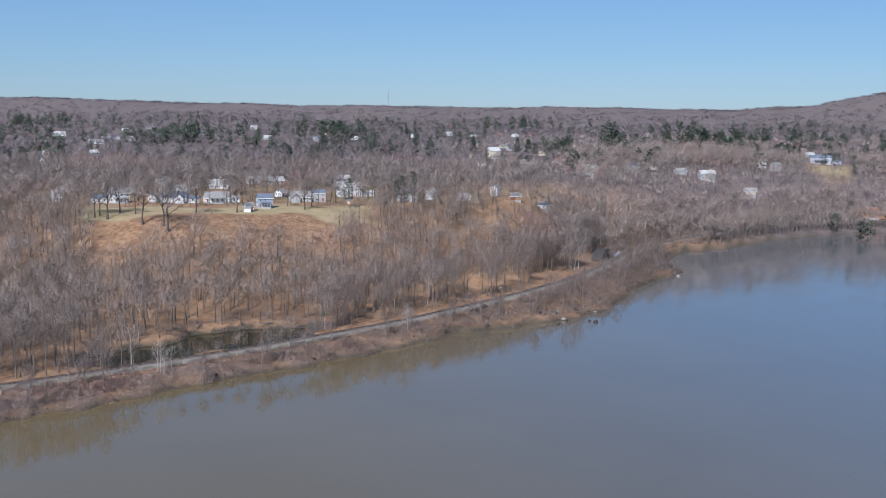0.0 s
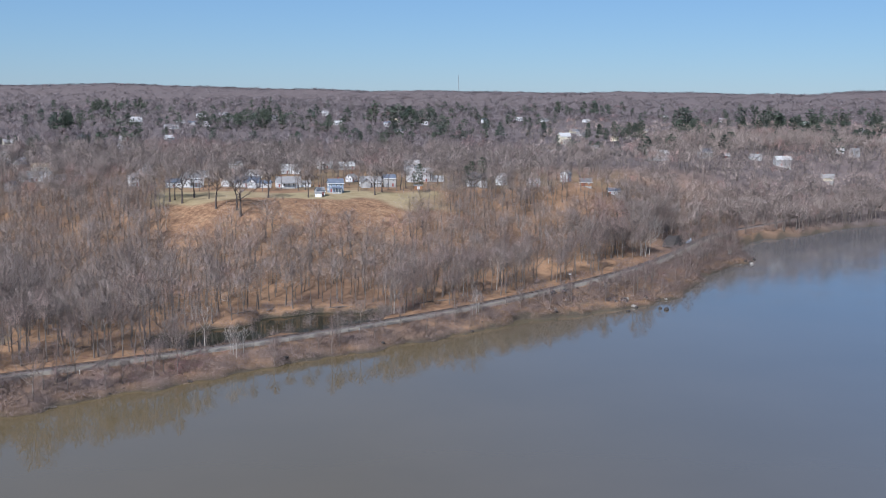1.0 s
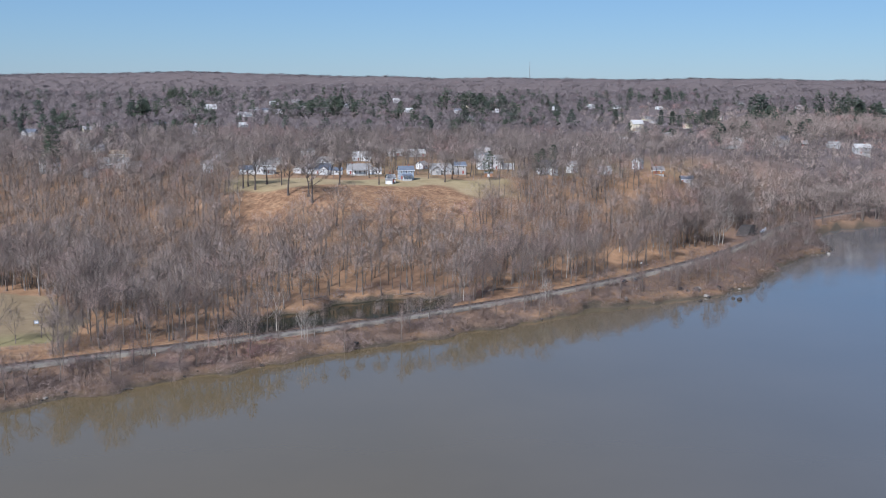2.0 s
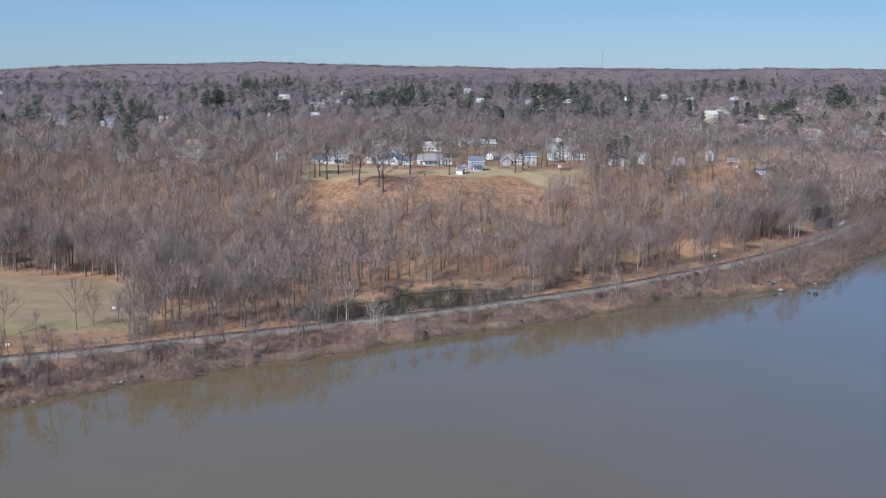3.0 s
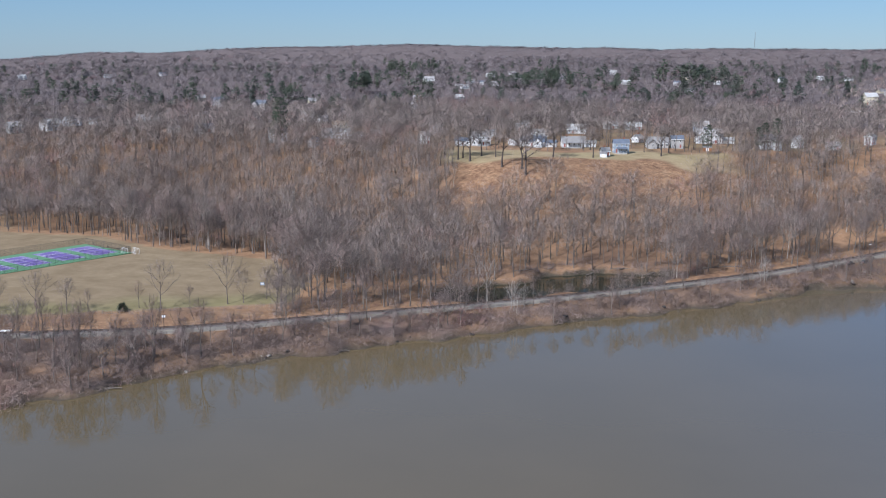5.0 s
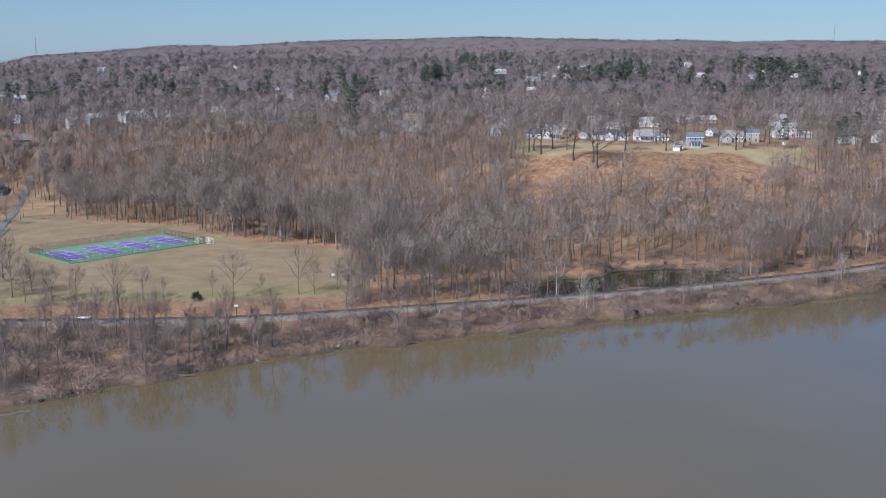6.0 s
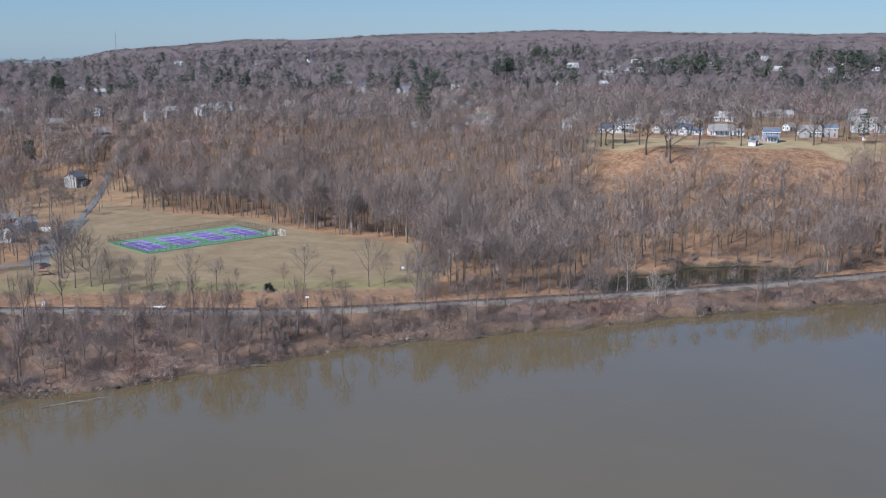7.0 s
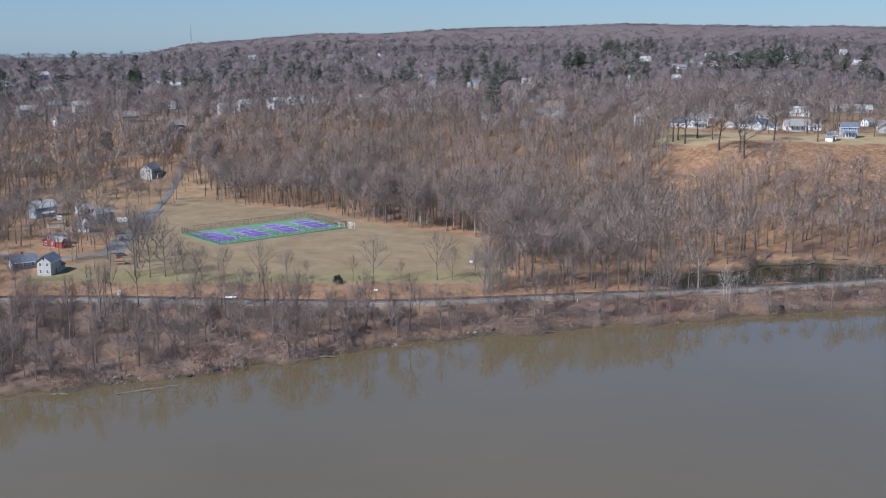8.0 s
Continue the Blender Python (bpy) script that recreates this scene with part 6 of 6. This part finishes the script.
def playground(x, y):
    root = new("play_frame")
    root.matrix_world = pose(x, y, gz(x, y), 0, 0, 30)
    red = plain("red_enamel", (0.17, 0.045, 0.04), 0.5)
    for sx in (-2, 2):
        for sy in (-1, 1):
            part("post", tube(bmesh.new(), [(sx, sy, -0.2), (sx, sy, 3.2)], [0.07, 0.07], 8), STEEL, root)
    part("deck", boxes((-2, -1, 1.2, 2, 1, 1.3)), red, root)
    part("canopy", gable_roof(2.0, 2.0, 2.7, 0.6, 0.1, 0.08), red, root)
    part("slide", loft([[(2 + 0.6 * i, -0.4, 1.25 - 0.28 * i), (2 + 0.6 * i, 0.4, 1.25 - 0.28 * i), (2 + 0.6 * i, 0.4, 1.35 - 0.28 * i), (2 + 0.6 * i, -0.4, 1.35 - 0.28 * i)] for i in range(5)]), red, root)
    tagged(root, "red and grey steel play frame near the street", "play frame")


playground(-329, 304)


def round_bush(x, y, r):
    sp = Soup()
    rg = np.random.RandomState(77)
    d = rg.normal(size=(420, 3))
    d[:, 2] = np.abs(d[:, 2])
    d /= np.linalg.norm(d, axis=1, keepdims=True)
    sp.blades(d * r * np.array([0.75, 0.75, 1.25]) * rg.uniform(0.5, 0.95, (420, 1)), d, rg.uniform(0.4, 0.8, 420), 0.35, rg, np.array([0, 0, 0.3]))
    root = new("bush")
    root.matrix_world = pose(x, y, gz(x, y))
    part("stem", tube(bmesh.new(), [(0, 0, -0.2), (0, 0, r)], [0.15, 0.08], 6), BARK, root)
    v, f, o = sp.out()
    arrays("foliage", v, f, NEEDLES, root, {"tint": np.full(len(v), 1.0), "outward": o})
    tagged(root, "dense dull green evergreen bush at the field edge", "bush")


round_bush(-233, 322, 2.7)


def lattice_mast(az, dist, h):
    x, y = dist * math.sin(radians(az)), dist * math.cos(radians(az))
    root = new("radio_mast")
    root.matrix_world = pose(x, y, gz(x, y))
    legs = [Vector((math.cos(a), math.sin(a), 0)) for a in (0.3, 2.4, 4.5)]
    for d in legs:
        part("leg", tube(bmesh.new(), [d * 2.0 + Vector((0, 0, -0.5)), d * 0.4 + Vector((0, 0, h))], [0.3, 0.2], 5), STEEL, root)
    for i in range(9):
        for a, b in ((0, 1), (1, 2), (2, 0)):
            z0, z1 = h * i / 9, h * (i + 1) / 9
            r0, r1 = 2.0 - 1.6 * z0 / h, 2.0 - 1.6 * z1 / h
            part("brace", tube(bmesh.new(), [legs[a] * r0 + Vector((0, 0, z0)), legs[b] * r1 + Vector((0, 0, z1))], [0.13, 0.13], 4), STEEL, root)
    part("antenna", tube(bmesh.new(), [(0, 0, h - 2), (0, 0, h + 5)], [0.2, 0.1], 6), STEEL, root)
    tagged(root, "thin steel lattice radio mast on the ridge", "radio mast", "radio masts")


lattice_mast(-2.99, 3560, 54)
lattice_mast(-43.1, 3560, 58)
for x, y, hh, k in ((-352, 300, 15, 3), (-362, 312, 17, 0), (-372, 330, 15, 3), (-345, 330, 14, 5), 
                    (-428, 438, 17, 0), (-440, 425, 16, 1), (-432, 330, 19, 0), (-420, 318, 18, 2), (-400, 300, 17, 1),
                    (-380, 285, 16, 3), (-365, 268, 17, 0), (-350, 255, 15, 1), (-390, 310, 14, 5), (-450, 350, 18, 0), (-460, 400, 18, 2), (-470, 460, 19, 0)):
    if not before_lots(x, y):
        plant(NEAR[k], "street_tree", x, y, rng.uniform(0, 6.28), hh / (21, 18, 23, 16, 20, 14)[k], "large bare tree standing among the houses and street", group="street trees")
for x, y, hh, k in ((-345, 318, 16, 0), (-436, 448, 18, 0), (-450, 470, 17, 2), (-466, 484, 18, 0), (-486, 515, 18, 2),
                    (-425, 425, 15, 3), (-440, 440, 17, 0), (-497, 540, 18, 0), (-512, 520, 18, 2), (-520, 560, 18, 0), (-530, 540, 17, 1)):
    if not before_lots(x, y):
        plant(NEAR[k], "street_tree", x, y, rng.uniform(0, 6.28), hh / (21, 18, 23, 16, 20, 14)[k], "large bare tree standing among the houses and street", group="street trees")

driftwood(132, 679, -40, 22.0, 0.4, 31, "long bleached trunk lying down to the rocky point", 1.6, 6.0)
driftwood(140, 664, 20, 6.0, 0.3, 32, "short bleached log on the rocky point", 0.6)
driftwood(-120, 340, 35, 7.0, 0.25, 33, "dark fallen limb trailing into the water", 0.25)
driftwood(-30, 428, 42, 8.0, 0.25, 34, "dark fallen limb trailing into the water", 0.25)
driftwood(20, 480, 30, 6.0, 0.25, 35, "dark fallen limb trailing into the water", 0.25)
BIG_STONES = [mesh_of("boulder", boulder(60 + s, 2.2, 1.6, 1.3, 0.35, 2), PALE_ROCK if s % 2 else ROCK) for s in range(3)]
for n in range(22):
    ob = new("boulder", BIG_STONES[n % 3])
    x, y = (rb.gauss(141, 4), rb.gauss(663, 7)) if n < 12 else (rb.gauss(50, 10), rb.gauss(500, 6))
    ob.matrix_world = Matrix.Translation((x, y, max(gz(x, y), 0) + 0.2)) @ Matrix.Rotation(rb.uniform(0, 6), 4, "Z") @ Matrix.Scale(rb.uniform(0.5, 1.1), 4)
    tagged(ob, "large weathered boulder on the rocky shore", "boulder", "boulders along the shore")


def field_fence():
    """A low wire fence between the playing field and the railway bank."""
    root = new("field_fence")
    tagged(root, "low grey wire fence along the playing field", "fence")
    post = mesh_of("fence_post", tube(bmesh.new(), [(0, 0, -0.4), (0, 0, 1.3)], [0.05, 0.045], 6), STEEL)
    line = resample([(-338, 259), (-288, 287), (-232, 319), (-181, 350)], 3.0)
    for a, b in zip(line, line[1:]):
        ob = new("fence_post", post)
        ob.parent = root
        ob.matrix_local = pose(a.x, a.y, gz(a.x, a.y))
        za, zb = gz(a.x, a.y), gz(b.x, b.y)
        bm = bmesh.new()
        for h in (0.15, 0.45, 0.75, 1.05, 1.25):
            tube(bm, [(a.x, a.y, za + h), (b.x, b.y, zb + h)], [0.014, 0.014], 3)
        part("wire", bm, STEEL, root)


field_fence()
